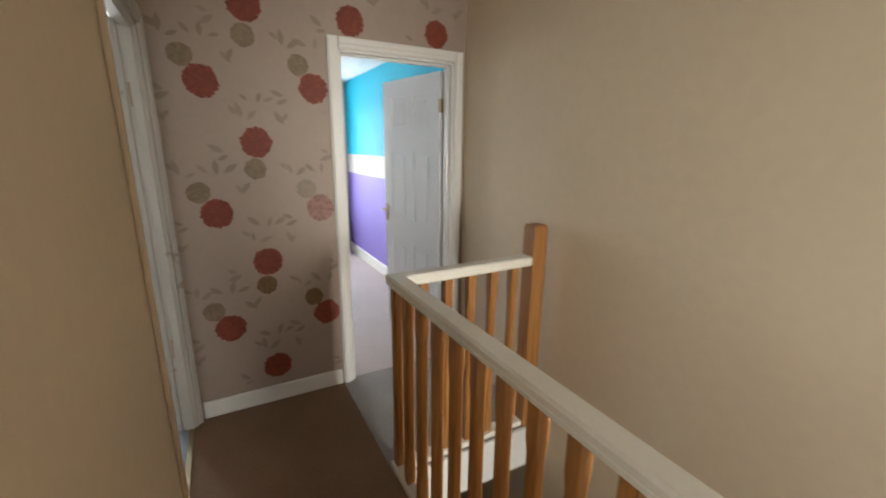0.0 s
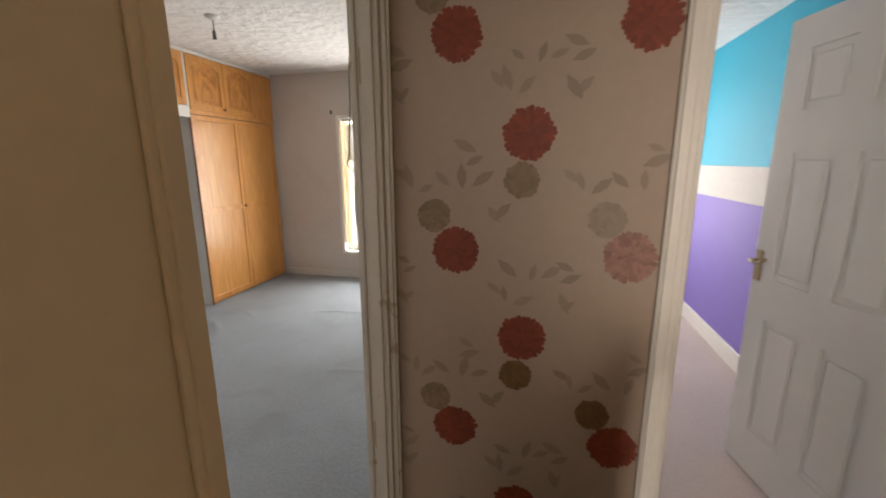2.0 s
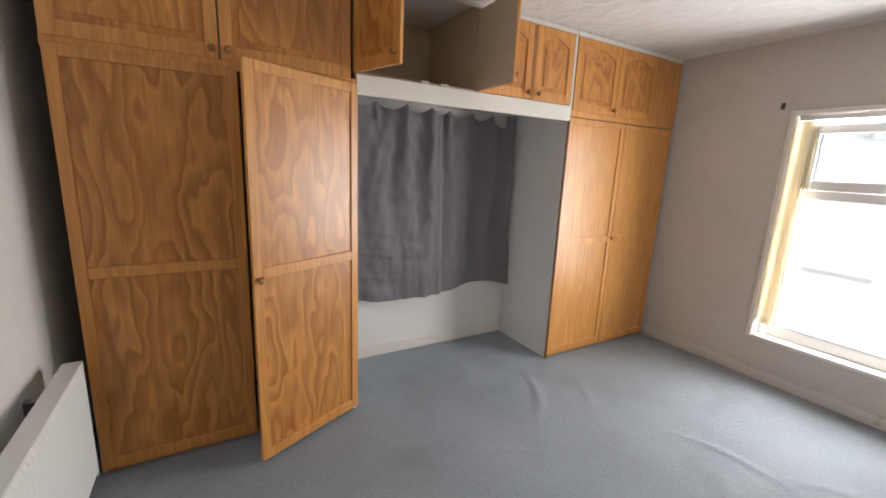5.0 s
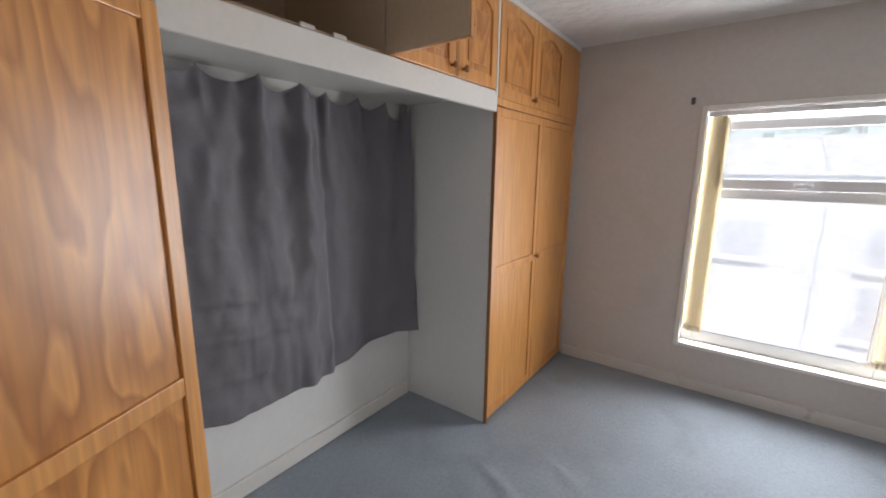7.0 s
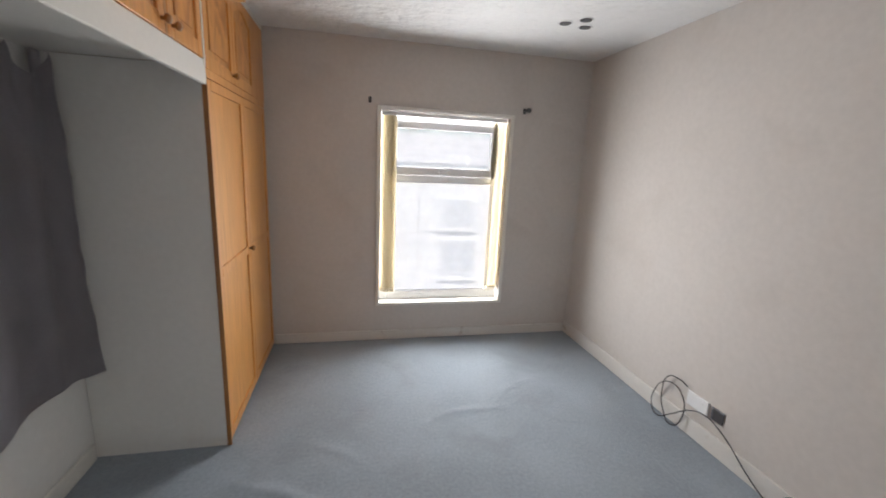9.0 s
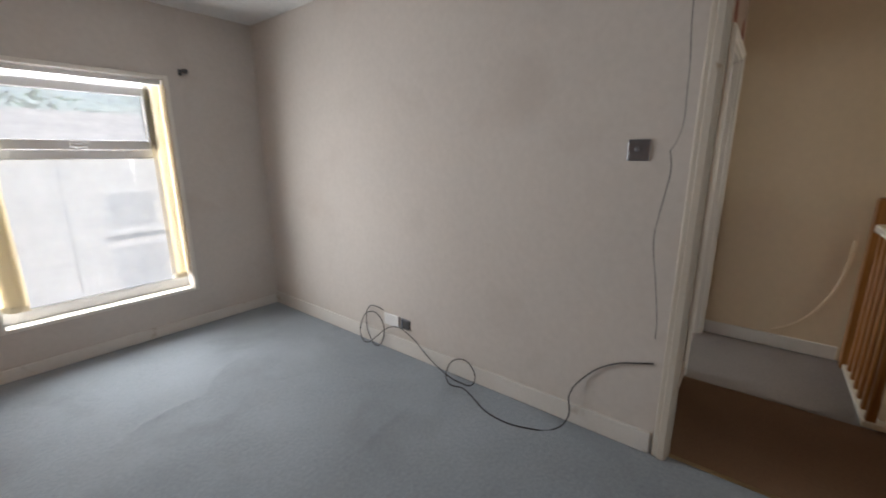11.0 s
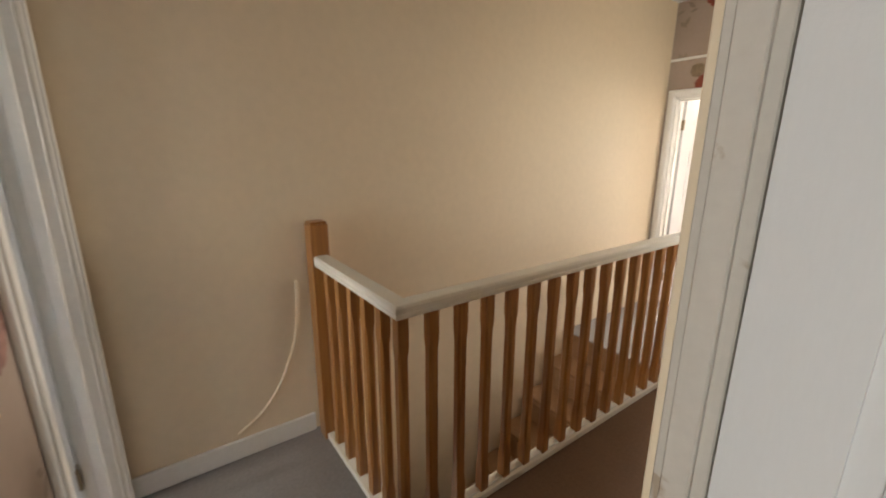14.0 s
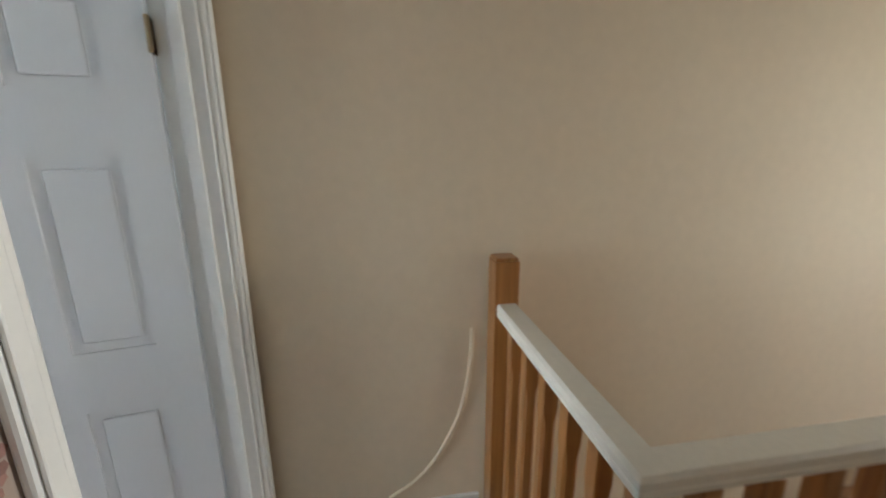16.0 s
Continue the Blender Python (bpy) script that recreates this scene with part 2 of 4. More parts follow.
BARK = mat("bark", (0.14, 0.10, 0.07), 0.9, vary=0.2, bump=0.4, bump_scale=40)
WINDOWPALED = mat("paled_far_glass", (0.62, 0.63, 0.64), 0.08, vary=0.05)
_n, _l = BLIND.node_tree.nodes, BLIND.node_tree.links
_t = _n.new("ShaderNodeBsdfTranslucent")
_t.inputs[0].default_value = (0.72, 0.65, 0.52, 1)
_m = _n.new("ShaderNodeMixShader")
_m.inputs[0].default_value = 0.2
_l.new(_n["Principled BSDF"].outputs[0], _m.inputs[1])
_l.new(_t.outputs[0], _m.inputs[2])
_l.new(_m.outputs[0], _n["Material Output"].inputs[0])
GLASS = bpy.data.materials.new("clear_glass")
GLASS.use_nodes = True
_g = GLASS.node_tree.nodes["Principled BSDF"]
_g.inputs["Transmission Weight"].default_value, _g.inputs["Roughness"].default_value, _g.inputs["IOR"].default_value = 1.0, 0.0, 1.45

# bedroom pane: a scattering veil mixed in to imitate glare outside
VEILED = GLASS.copy()
VEILED.name = "dusty_glass"
_n, _l = VEILED.node_tree.nodes, VEILED.node_tree.links
_t = _n.new("ShaderNodeBsdfTranslucent")
_t.inputs[0].default_value = (1.0, 0.98, 0.95, 1)
_m = _n.new("ShaderNodeMixShader")
_w = _n.new("ShaderNodeTexNoise")
_w.inputs["Scale"].default_value, _w.inputs["Detail"].default_value = 5.0, 5
_r = _n.new("ShaderNodeMapRange")
_r.inputs["To Min"].default_value, _r.inputs["To Max"].default_value = 0.3, 0.5
_l.new(_w.outputs[0], _r.inputs["Value"])
_l.new(_r.outputs[0], _m.inputs[0])
_l.new(_n["Principled BSDF"].outputs[0], _m.inputs[1])
_l.new(_t.outputs[0], _m.inputs[2])
_l.new(_m.outputs[0], _n["Material Output"].inputs[0])


# ---- mesh helpers ----
def box(bm, x0, x1, y0, y1, z0, z1, bevel=0.0, seg=1):
    m = Matrix.LocRotScale(((x0 + x1) / 2, (y0 + y1) / 2, (z0 + z1) / 2), None, (abs(x1 - x0), abs(y1 - y0), abs(z1 - z0)))
    made = bmesh.ops.create_cube(bm, size=1, matrix=m)
    if bevel:
        edges = list({e for v in made["verts"] for e in v.link_edges})
        bmesh.ops.bevel(bm, geom=edges, offset=bevel, segments=seg, profile=0.5, affect="EDGES")
    return bm


def boxes(*specs, bevel=0.0, seg=1):
    bm = bmesh.new()
    for s in specs:
        box(bm, *s, bevel=bevel, seg=seg)
    return bm


def rod(bm, a, b, r0, r1=None, n=12):
    a, b = Vector(a), Vector(b)
    m = Matrix.Translation((a + b) / 2) @ (b - a).to_track_quat("Z", "Y").to_matrix().to_4x4()
    bmesh.ops.create_cone(bm, cap_ends=True, segments=n, radius1=r0, radius2=r1 if r1 is not None else r0, depth=(b - a).length, matrix=m)
    return bm


def lathe(bm, profile, centre=(0, 0, 0), axis="Z", n=16):
    """A turned solid from (radius, height) pairs."""
    turn = {"Z": Matrix(), "X": Matrix.Rotation(radians(90), 4, "Y"), "Y": Matrix.Rotation(radians(-90), 4, "X")}[axis]
    rings = []
    for r, h in profile:
        ring = []
        for k in range(n):
            a = 2 * math.pi * k / n
            ring.append(bm.verts.new(Vector(centre) + turn @ Vector((r * math.cos(a), r * math.sin(a), h))))
        rings.append(ring)
    for p, q in zip(rings, rings[1:]):
        for k in range(n):
            bm.faces.new((p[k], p[(k + 1) % n], q[(k + 1) % n], q[k]))
    bm.faces.new(rings[0][::-1])
    bm.faces.new(rings[-1])
    return bm


def mesh_of(name, bm, material, smooth=False):
    bmesh.ops.recalc_face_normals(bm, faces=bm.faces)
    me = bpy.data.meshes.new(name)
    bm.to_mesh(me)
    bm.free()
    for m in material if isinstance(material, (list, tuple)) else [material]:
        me.materials.append(m)
    if smooth:
        for p in me.polygons:
            p.use_smooth = True
    return me


def part(name, bm, material, parent, label="", smooth=False, at=None):
    ob = new(name, mesh_of(name, bm, material, smooth))
    ob.parent = parent
    if at is not None:
        ob.matrix_basis = at
    return tagged(ob, label) if label else ob


def structure(name, bm, material, label, category, smooth=False):
    return tagged(new(name, mesh_of(name, bm, material, smooth)), label, category, kind="structure")


def thing(name, m, label, category, group=""):
    ob = new(name)
    ob.empty_display_size = 0.1
    ob.matrix_basis = m
    return tagged(ob, label, category, group)


def cable(name, points, r, material, label, parent=None):
    cu = bpy.data.curves.new(name, "CURVE")
    cu.dimensions, cu.bevel_depth, cu.bevel_resolution, cu.resolution_u = "3D", r, 2, 8
    sp = cu.splines.new("BEZIER")
    sp.bezier_points.add(len(points) - 1)
    for p, co in zip(sp.bezier_points, points):
        p.co = co
        p.handle_left_type = p.handle_right_type = "AUTO"
    cu.materials.append(material)
    ob = new(name, cu)
    if parent:
        ob.parent = parent
        return ob
    return tagged(ob, label, "cable")


# ---- plan ----
BX0, BX1 = -3.10, 0.103     # bedroom west and east faces
BY0, BY1 = 2.27, 6.35       # bedroom south and north faces
LX0, LX1 = 0.168, 1.825     # landing west and east faces
LY0, LY1 = -0.82, 3.11      # landing south and north faces
BC, LC = 2.39, 2.56         # ceilings
D1A, D1B, D1H = 2.305, 3.062, 1.97    # bedroom door opening along y
D2A, D2B, D2H = 1.024, 1.753, 1.975  # painted room door along x
D3A, D3B, D3H = 1.035, 1.751, 1.84  # back room door along x
SX0, SV, SYV = 0.970, 1.04, 2.234   # carpet seam, stairwell side and end
RCX, RCY = 1.005, 2.267     # turn of the balustrade
SY0 = 0.31                  # top nosing of the stairs
R2X0, R2X1, R2Y1, R2C = 0.19, 1.99, 6.45, 2.28
LWA, LWB, LWZ0, LWZ1 = -0.58, 0.42, 0.78, 1.94    # unseen added landing window along y
WX0, WX1, WZ0, WZ1 = -1.645, -0.59, 0.325, 1.89


# ---- floors ----
def rucked_floor(x0, x1, y0, y1):
    """Carpet sheet with a few long low wrinkles in the middle of the room."""
    bm = boxes((x0, x1, y0, y1, -0.2, -0.02))
    nx, ny = 200, 250
    ridges = [(-2.42, 4.32, 0.35, -8, 0.004), (-2.22, 4.72, 0.34, -38, 0.011), (-2.05, 4.62, 0.36, -52, 0.011), (-1.95, 4.95, 0.3, -40, 0.007), (-2.35, 3.95, 0.3, 10, 0.003), (-1.75, 4.15, 0.5, 62, 0.006), (-1.2, 5.2, 0.5, 15, 0.008), (-0.75, 5.45, 0.4, 40, 0.007), (-0.55, 4.2, 0.45, 20, 0.007)]
    rows = []
    for i in range(nx + 1):
        row = []
        for j in range(ny + 1):
            x, y = x0 + (x1 - x0) * i / nx, y0 + (y1 - y0) * j / ny
            z = 0.0
            for cx, cy, ln, ang, hgt in ridges:
                c, s = math.cos(radians(ang)), math.sin(radians(ang))
                u, v = (x - cx) * c + (y - cy) * s, -(x - cx) * s + (y - cy) * c
                v += 0.04 * math.sin(u * 7 + cx)
                z += hgt * math.exp(-(u / ln * 1.9) ** 2 - (v / 0.028) ** 2)
            row.append(bm.verts.new((x, y, z)))
        rows.append(row)
    for i in range(nx):
        for j in range(ny):
            bm.faces.new((rows[i][j], rows[i + 1][j], rows[i + 1][j + 1], rows[i][j + 1])).smooth = True
    return bm


structure("floor_bedroom", rucked_floor(BX0 - 0.1, BX1 + 0.03, BY0 - 0.1, BY1 + 0.1), BLUECARPET, "blue-grey fitted carpet, worn and rucked", "floor")
structure("floor_landing", boxes((BX1 + 0.03, SX0, LY0 - 0.1, LY1 + 0.02, -0.2, 0), (SX0, SV, SY0, SYV, -0.2, 0.0)), BROWNCARPET, "brown fitted carpet along the landing", "floor")
structure("floor_landing_strip_1", boxes((SX0, LX1 + 0.1, SYV, LY1 + 0.02, -0.2, 0.002)), GREYCARPET, "grey carpet offcut by the painted room", "floor")
structure("floor_landing_strip_2", boxes((SX0, LX1 + 0.1, LY0 - 0.1, SY0, -0.2, 0.002)), GREYCARPET, "grey carpet offcut at the stair head", "floor")
structure("floor_painted_room", boxes((R2X0 - 0.1, R2X1 + 0.1, LY1 + 0.02, R2Y1 + 0.1, -0.2, 0.004)), PINKCARPET, "pale pink carpet", "floor")
structure("floor_back_room", boxes((-1.0, 2.4, -4.0, LY0 - 0.1, -0.2, 0.004)), PINKCARPET, "pale carpet in the bright back room", "floor")
structure("floor_lower_hall", boxes((0.0, 2.0, -0.9, 6.0, -2.75, -2.6)), BROWNCARPET, "brown carpet in the hall below", "floor")

# ---- walls ----
structure("wall_bedroom_south", boxes((BX0 - 0.1, BX1, BY0 - 0.1, BY0, 0, BC)), RECESSWHITE, "white painted bedroom wall", "wall")
structure("wall_bedroom_west", boxes((BX0 - 0.15, BX0, BY0, BY1 + 0.3, 0, BC)), RECESSWHITE, "white painted wall behind the curtain", "wall")
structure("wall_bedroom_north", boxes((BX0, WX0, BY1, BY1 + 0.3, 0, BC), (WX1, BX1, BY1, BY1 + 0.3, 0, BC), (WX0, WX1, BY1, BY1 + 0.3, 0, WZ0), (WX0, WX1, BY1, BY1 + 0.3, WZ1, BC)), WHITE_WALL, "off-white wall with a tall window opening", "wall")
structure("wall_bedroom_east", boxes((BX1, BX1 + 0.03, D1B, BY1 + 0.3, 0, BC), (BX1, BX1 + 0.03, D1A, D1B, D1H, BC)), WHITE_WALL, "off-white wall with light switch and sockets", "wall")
structure("wall_landing_west", boxes((BX1 + 0.03, LX0, LWB, D1A, -0.2, LC), (BX1 + 0.03, LX0, D1B, LY1, 0, LC), (BX1 + 0.03, LX0, D1A, D1B, D1H, LC)), CREAM, "cream painted landing wall", "wall")
structure("wall_landing_southwest", boxes((BX1 + 0.03, LX0, LY0 - 0.1, LWA, -0.2, LC), (BX1 + 0.03, LX0, LWA, LWB, -0.2, LWZ0), (BX1 + 0.03, LX0, LWA, LWB, LWZ1, LC)), CREAM, "cream painted landing wall round the added window", "wall")
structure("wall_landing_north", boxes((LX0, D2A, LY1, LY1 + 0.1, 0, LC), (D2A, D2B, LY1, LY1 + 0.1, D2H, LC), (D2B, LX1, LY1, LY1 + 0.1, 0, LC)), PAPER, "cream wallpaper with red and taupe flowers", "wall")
structure("wall_landing_east", boxes((LX1, LX1 + 0.15, LY0 - 0.1, LY1 + 0.1, -0.2, LC), (LX1, LX1 + 0.15, -0.9, 6.0, -2.6, -0.2)), CREAM, "cream painted stairwell wall", "wall")
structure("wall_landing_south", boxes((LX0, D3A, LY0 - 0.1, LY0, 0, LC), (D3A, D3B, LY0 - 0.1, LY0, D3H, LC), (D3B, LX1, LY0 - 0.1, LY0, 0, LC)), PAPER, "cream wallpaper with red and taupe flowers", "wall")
structure("wall_painted_room_east", boxes((R2X1, R2X1 + 0.1, LY1 + 0.1, R2Y1, 1.36, R2C)), TURQ, "turquoise upper wall", "wall")
structure("wall_painted_band", boxes((R2X1, R2X1 + 0.1, LY1 + 0.1, R2Y1, 1.12, 1.36)), WHITE_WALL, "white band between two painted colours", "wall")
structure("wall_painted_dado", boxes((R2X1, R2X1 + 0.1, LY1 + 0.1, R2Y1, 0, 1.12)), PURPLE, "purple lower wall", "wall")
structure("wall_painted_room_west", boxes((R2X0 - 0.045, R2X0, LY1 + 0.1, R2Y1, 0, R2C)), WHITE_WALL, "white painted wall", "wall")
structure("wall_painted_room_north", boxes((R2X0, 0.45, R2Y1, R2Y1 + 0.3, 0, R2C), (1.6, R2X1 + 0.1, R2Y1, R2Y1 + 0.3, 0, R2C), (0.45, 1.6, R2Y1, R2Y1 + 0.3, 0, 0.62), (0.45, 1.6, R2Y1, R2Y1 + 0.3, 1.98, R2C)), WHITE_WALL, "white wall with a bright window opening", "wall")
structure("wall_painted_room_south", boxes((D2B, R2X1 + 0.1, LY1 + 0.1, LY1 + 0.14, 0, R2C)), WHITE_WALL, "white return wall behind the door", "wall")
structure("wall_back_room_east", boxes((2.3, 2.4, -4.0, LY0 - 0.1, 0, 2.4)), WHITE_WALL, "bright white wall", "wall")
structure("wall_back_room_west", boxes((-1.0, -0.9, -4.0, LY0 - 0.1, 0, 2.4)), WHITE_WALL, "bright white wall", "wall")
structure("wall_back_room_south", boxes((-0.9, -0.12, -4.0, -3.75, 0, 2.4), (2.12, 2.3, -4.0, -3.75, 0, 2.4), (-0.12, 2.12, -4.0, -3.75, 0, 0.6), (-0.12, 2.12, -4.0, -3.75, 2.12, 2.4)), WHITE_WALL, "white wall with a wide window opening", "wall")
structure("wall_back_room_north", boxes((-0.9, D3A, LY0 - 0.14, LY0 - 0.1, 0, 2.4), (D3B, 2.3, LY0 - 0.14, LY0 - 0.1, 0, 2.4), (D3A, D3B, LY0 - 0.14, LY0 - 0.1, D3H, 2.4)), WHITE_WALL, "white wall round the door", "wall")
structure("wall_lower_hall", boxes((0.0, SV - 0.05, -0.9, 6.0, -2.6, -0.2), (SV - 0.05, LX1, 5.9, 6.0, -2.6, -0.2), (SV - 0.05, LX1, -0.9, -0.8, -2.6, -0.2)), CREAM, "cream walls of the hall below", "wall")

# ---- ceilings ----
structure("ceiling_bedroom", boxes((BX0 - 0.15, BX1 + 0.03, BY0 - 0.1, BY1 + 0.3, BC, BC + 0.15)), CEILING, "white swirled plaster ceiling", "ceiling")
structure("ceiling_landing", boxes((BX1 + 0.03, LX1 + 0.15, LY0 - 0.1, LY1 + 0.1, LC, LC + 0.1)), CEILING, "white plaster ceiling", "ceiling")
structure("ceiling_painted_room", boxes((R2X0 - 0.045, R2X1 + 0.1, LY1 + 0.1, R2Y1 + 0.3, R2C, R2C + 0.1)), CEILING, "white ceiling", "ceiling")
structure("ceiling_back_room", boxes((-1.0, 2.4, -4.0, LY0 - 0.1, 2.4, 2.5)), CEILING, "white ceiling", "ceiling")


# ---- trim ----
def skirting(name, x0, x1, y0, y1, h=0.11, label="white painted skirting board", paint=None):
    bm = boxes((x0, x1, y0, y1, 0.002, h), bevel=0.006, seg=2)
    return structure(name, bm, paint or GLOSS, label, "skirting board")


skirting("baseboard_1", BX1 - 0.018, BX1 - 0.001, D1B + 0.043, BY1 - 0.001, label="off-white skirting board with chipped paint", paint=SKIRTPAINT)
skirting("baseboard_2", -2.47, BX1 - 0.02, BY1 - 0.018, BY1 - 0.001, 0.085, label="off-white skirting board under the window", paint=SKIRTPAINT)
skirting("baseboard_3", LX0 + 0.03, D2A - 0.062, LY1 - 0.02, LY1 - 0.001, 0.10)
skirting("baseboard_4", LX1 - 0.018, LX1 - 0.001, RCY + 0.06, LY1 - 0.02, 0.10)
skirting("baseboard_5", LX0 + 0.02, D3A - 0.062, LY0 + 0.001, LY0 + 0.02, 0.10)
skirting("baseboard_6", LX0 + 0.001, LX0 + 0.018, LY0 + 0.02, D1A - 0.07, 0.10)
skirting("baseboard_7", BX0 + 0.001, BX0 + 0.018, 3.6, 5.1, 0.09)
skirting("baseboard_8", R2X1 - 0.02, R2X1 - 0.001, LY1 + 0.16, R2Y1 - 0.001, 0.13)
skirting("baseboard_9", -1.0 + 0.101, -0.88, -3.7, LY0 - 0.16, 0.12)


def doorway(name, axis, a, b, h, f0, f1, w=0.06, sides=(True, True), cream=None, paint=GLOSS, lap=0.0):
    """Lining and architraves of an opening from a to b along an axis, in a wall whose faces lie at f0 and f1."""
    def put(p0, p1, q0, q1, z0, z1):
        return (p0, p1, q0, q1, z0, z1) if axis == "x" else (q0, q1, p0, p1, z0, z1)
    lining = boxes(put(a, a + 0.022, f0 - 0.001, f1 + 0.001, 0.002, h), put(b - 0.022, b, f0 - 0.001, f1 + 0.001, 0.002, h), put(a, b, f0 - 0.001, f1 + 0.001, h - 0.022, h), bevel=0.002)
    top = structure(name, lining, paint, "white painted door frame", "door frame")
    mid = (f0 + f1) / 2
    stop = boxes(put(a + 0.022, a + 0.034, mid - 0.018, mid + 0.018, 0.002, h - 0.022), put(b - 0.034, b - 0.022, mid - 0.018, mid + 0.018, 0.002, h - 0.022), put(a + 0.022, b - 0.022, mid - 0.018, mid + 0.018, h - 0.034, h - 0.022), bevel=0.002)
    part("door_stop", stop, paint, top)
    for on, face, out in ((sides[0], f0, -1), (sides[1], f1, 1)):
        if not on:
            continue
        for p0, p1, z0, z1 in ((a - w + 0.008, a + 0.008, 0.002, h + w - 0.008), (b - 0.008 - (lap if out < 0 else 0.0), b + w - 0.008 - lap, 0.002, h + w - 0.008), (a + 0.008, b - 0.008 - (lap if out < 0 else 0.0), h - 0.008, h + w - 0.008)):
            q = sorted((face + 0.001 * out, face + 0.018 * out))
            bm = boxes(put(p0, p1, q[0], q[1], z0, z1), bevel=0.006, seg=2)
            if cream and out > 0 and p1 < a + 0.1:
                bm.free()
                bm = boxes(put(p0 + 0.02, p1 - 0.024, face + 0.001, face + 0.010, z0, z1), put(p1 - 0.025, p1 + 0.008, face + 0.001, face + 0.015, z0, z1), bevel=0.003, seg=2)
                part("architrave", bm, cream, top, "thin architrave in the landing cream")
                continue
            inner = sorted((face + 0.018 * out, face + 0.026 * out))
            if p1 - p0 < 0.2:
                box(bm, *put(p0 + 0.008, p1 - 0.022, inner[0], inner[1], z0, z1 - 0.01), bevel=0.004, seg=2)
            else:
                box(bm, *put(p0, p1, inner[0], inner[1], z0 + 0.022, z1 - 0.01), bevel=0.004, seg=2)
            part("architrave", bm, paint, top)
    return top


doorway("door_frame_1", "y", D1A, D1B, D1H, BX1, LX0, cream=CREAM, paint=WORNGLOSS, lap=0.022)
doorway("door_frame_2", "x", D2A, D2B, D2H, LY1, LY1 + 0.1)
doorway("door_frame_3", "x", D3A, D3B, D3H, LY0 - 0.14, LY0)


# ---- panelled doors ----
def door_leaf(name, m, w, h, label, handle=True, flip=1):
    """Six-panel moulded leaf, hinged at its origin, running along +x."""
    top = thing(name, m, label, "door")
    t = 0.018
    s, c = 0.105, 0.09
    cols = ((s, w / 2 - c / 2), (w / 2 + c / 2, w - s))
    rows = ((0.20, 0.72), (0.90, 1.42), (1.58, h - 0.12))
    specs = [(0, s, -t, t, 0, h), (w - s, w, -t, t, 0, h), (w / 2 - c / 2, w / 2 + c / 2, -t, t, 0, h)]
    zs = [0] + [z for r in rows for z in r] + [h]
    for k in range(0, len(zs), 2):
        for x0, x1 in cols:
            specs.append((x0, x1, -t, t, zs[k], zs[k + 1]))
    bm = boxes(*specs)
    bmesh.ops.remove_doubles(bm, verts=bm.verts, dist=0.0005)
    part("leaf_frame", bm, DOORWHITE, top)
    for x0, x1 in cols:
        for z0, z1 in rows:
            pb = bmesh.new()
            box(pb, x0, x1, -t + 0.006, t - 0.006, z0, z1)
            for y0, y1 in ((-t + 0.0015, -t + 0.008), (t - 0.008, t - 0.0015)):
                box(pb, x0 + 0.028, x1 - 0.028, y0, y1, z0 + 0.028, z1 - 0.028, bevel=0.006, seg=2)
            part("panel", pb, DOORWHITE, top)
    for z in (0.2, h - 0.25):
        hb = boxes((-0.006, 0.004, -0.022 * 1, 0.02, z, z + 0.085), bevel=0.001)
        rod(hb, (-0.003, flip * 0.02, z), (-0.003, flip * 0.02, z + 0.085), 0.006, n=8)
        part("hinge", hb, BRASS, top, "aged brass hinge")
    if handle:
        for sgn in (-1, 1):
            hb = boxes((w - 0.046, w - 0.008, min(sgn * t, sgn * (t + 0.006)), max(sgn * t, sgn * (t + 0.006)), 0.875, 1.01), bevel=0.002)
            plate = part("handle_plate", hb, BRASS, top, "aged brass back plate")
            lv = bmesh.new()
            rod(lv, (w - 0.027, sgn * t, 0.965), (w - 0.027, sgn * (t + 0.045), 0.965), 0.008, n=12)
            rod(lv, (w - 0.027, sgn * (t + 0.042), 0.965), (w - 0.075, sgn * (t + 0.046), 0.962), 0.007, 0.005, n=10)
            rod(lv, (w - 0.075, sgn * (t + 0.046), 0.962), (w - 0.12, sgn * (t + 0.044), 0.988), 0.005, 0.0075, n=10)
            part("lever", lv, BRASS, plate, "aged brass lever", smooth=True)
    return top


door_leaf("door_1", pose(BX1 - 0.012, D1A + 0.025, 0.012, 0, 0, 174), 0.735, 1.93, "white six-panel bedroom door standing open, brass lever")
door_leaf("door_2", pose(D2B - 0.03, LY1 + 0.11, 0.012, 0, 0, 101), 0.685, 1.92, "white six-panel door standing open into the painted room")
door_leaf("door_3", pose(D3B - 0.025, LY0 - 0.13, 0.012, 0, 0, -100), 0.66, 1.81, "white six-panel door open to the bright back room")


# ---- balustrade and stairs ----
def newel(m, h, label):
    top = thing("newel_post", m, label, "newel post", "newel posts of the stairwell")
    s = 0.041
    bm = boxes((-s, s, -s, s, -0.25, h - 0.012), bevel=0.004, seg=2)
    part("post", bm, NEWELWOOD, top)
    part("cap", boxes((-s + 0.002, s - 0.002, -s + 0.002, s - 0.002, h - 0.014, h), bevel=0.008, seg=2), NEWELWOOD, top)
    return top


newel(pose(1.745, RCY + 0.008, 0), 1.105, "square stained pine newel post against the wall")
newel(pose(0.995, 0.10, 0), 1.295, "tall square stained pine newel post at the stair head")

RAILZ = 0.952
balustrade = thing("balustrade", pose(RCX, RCY, 0), "landing balustrade with cream rails and square pine balusters", "balustrade")


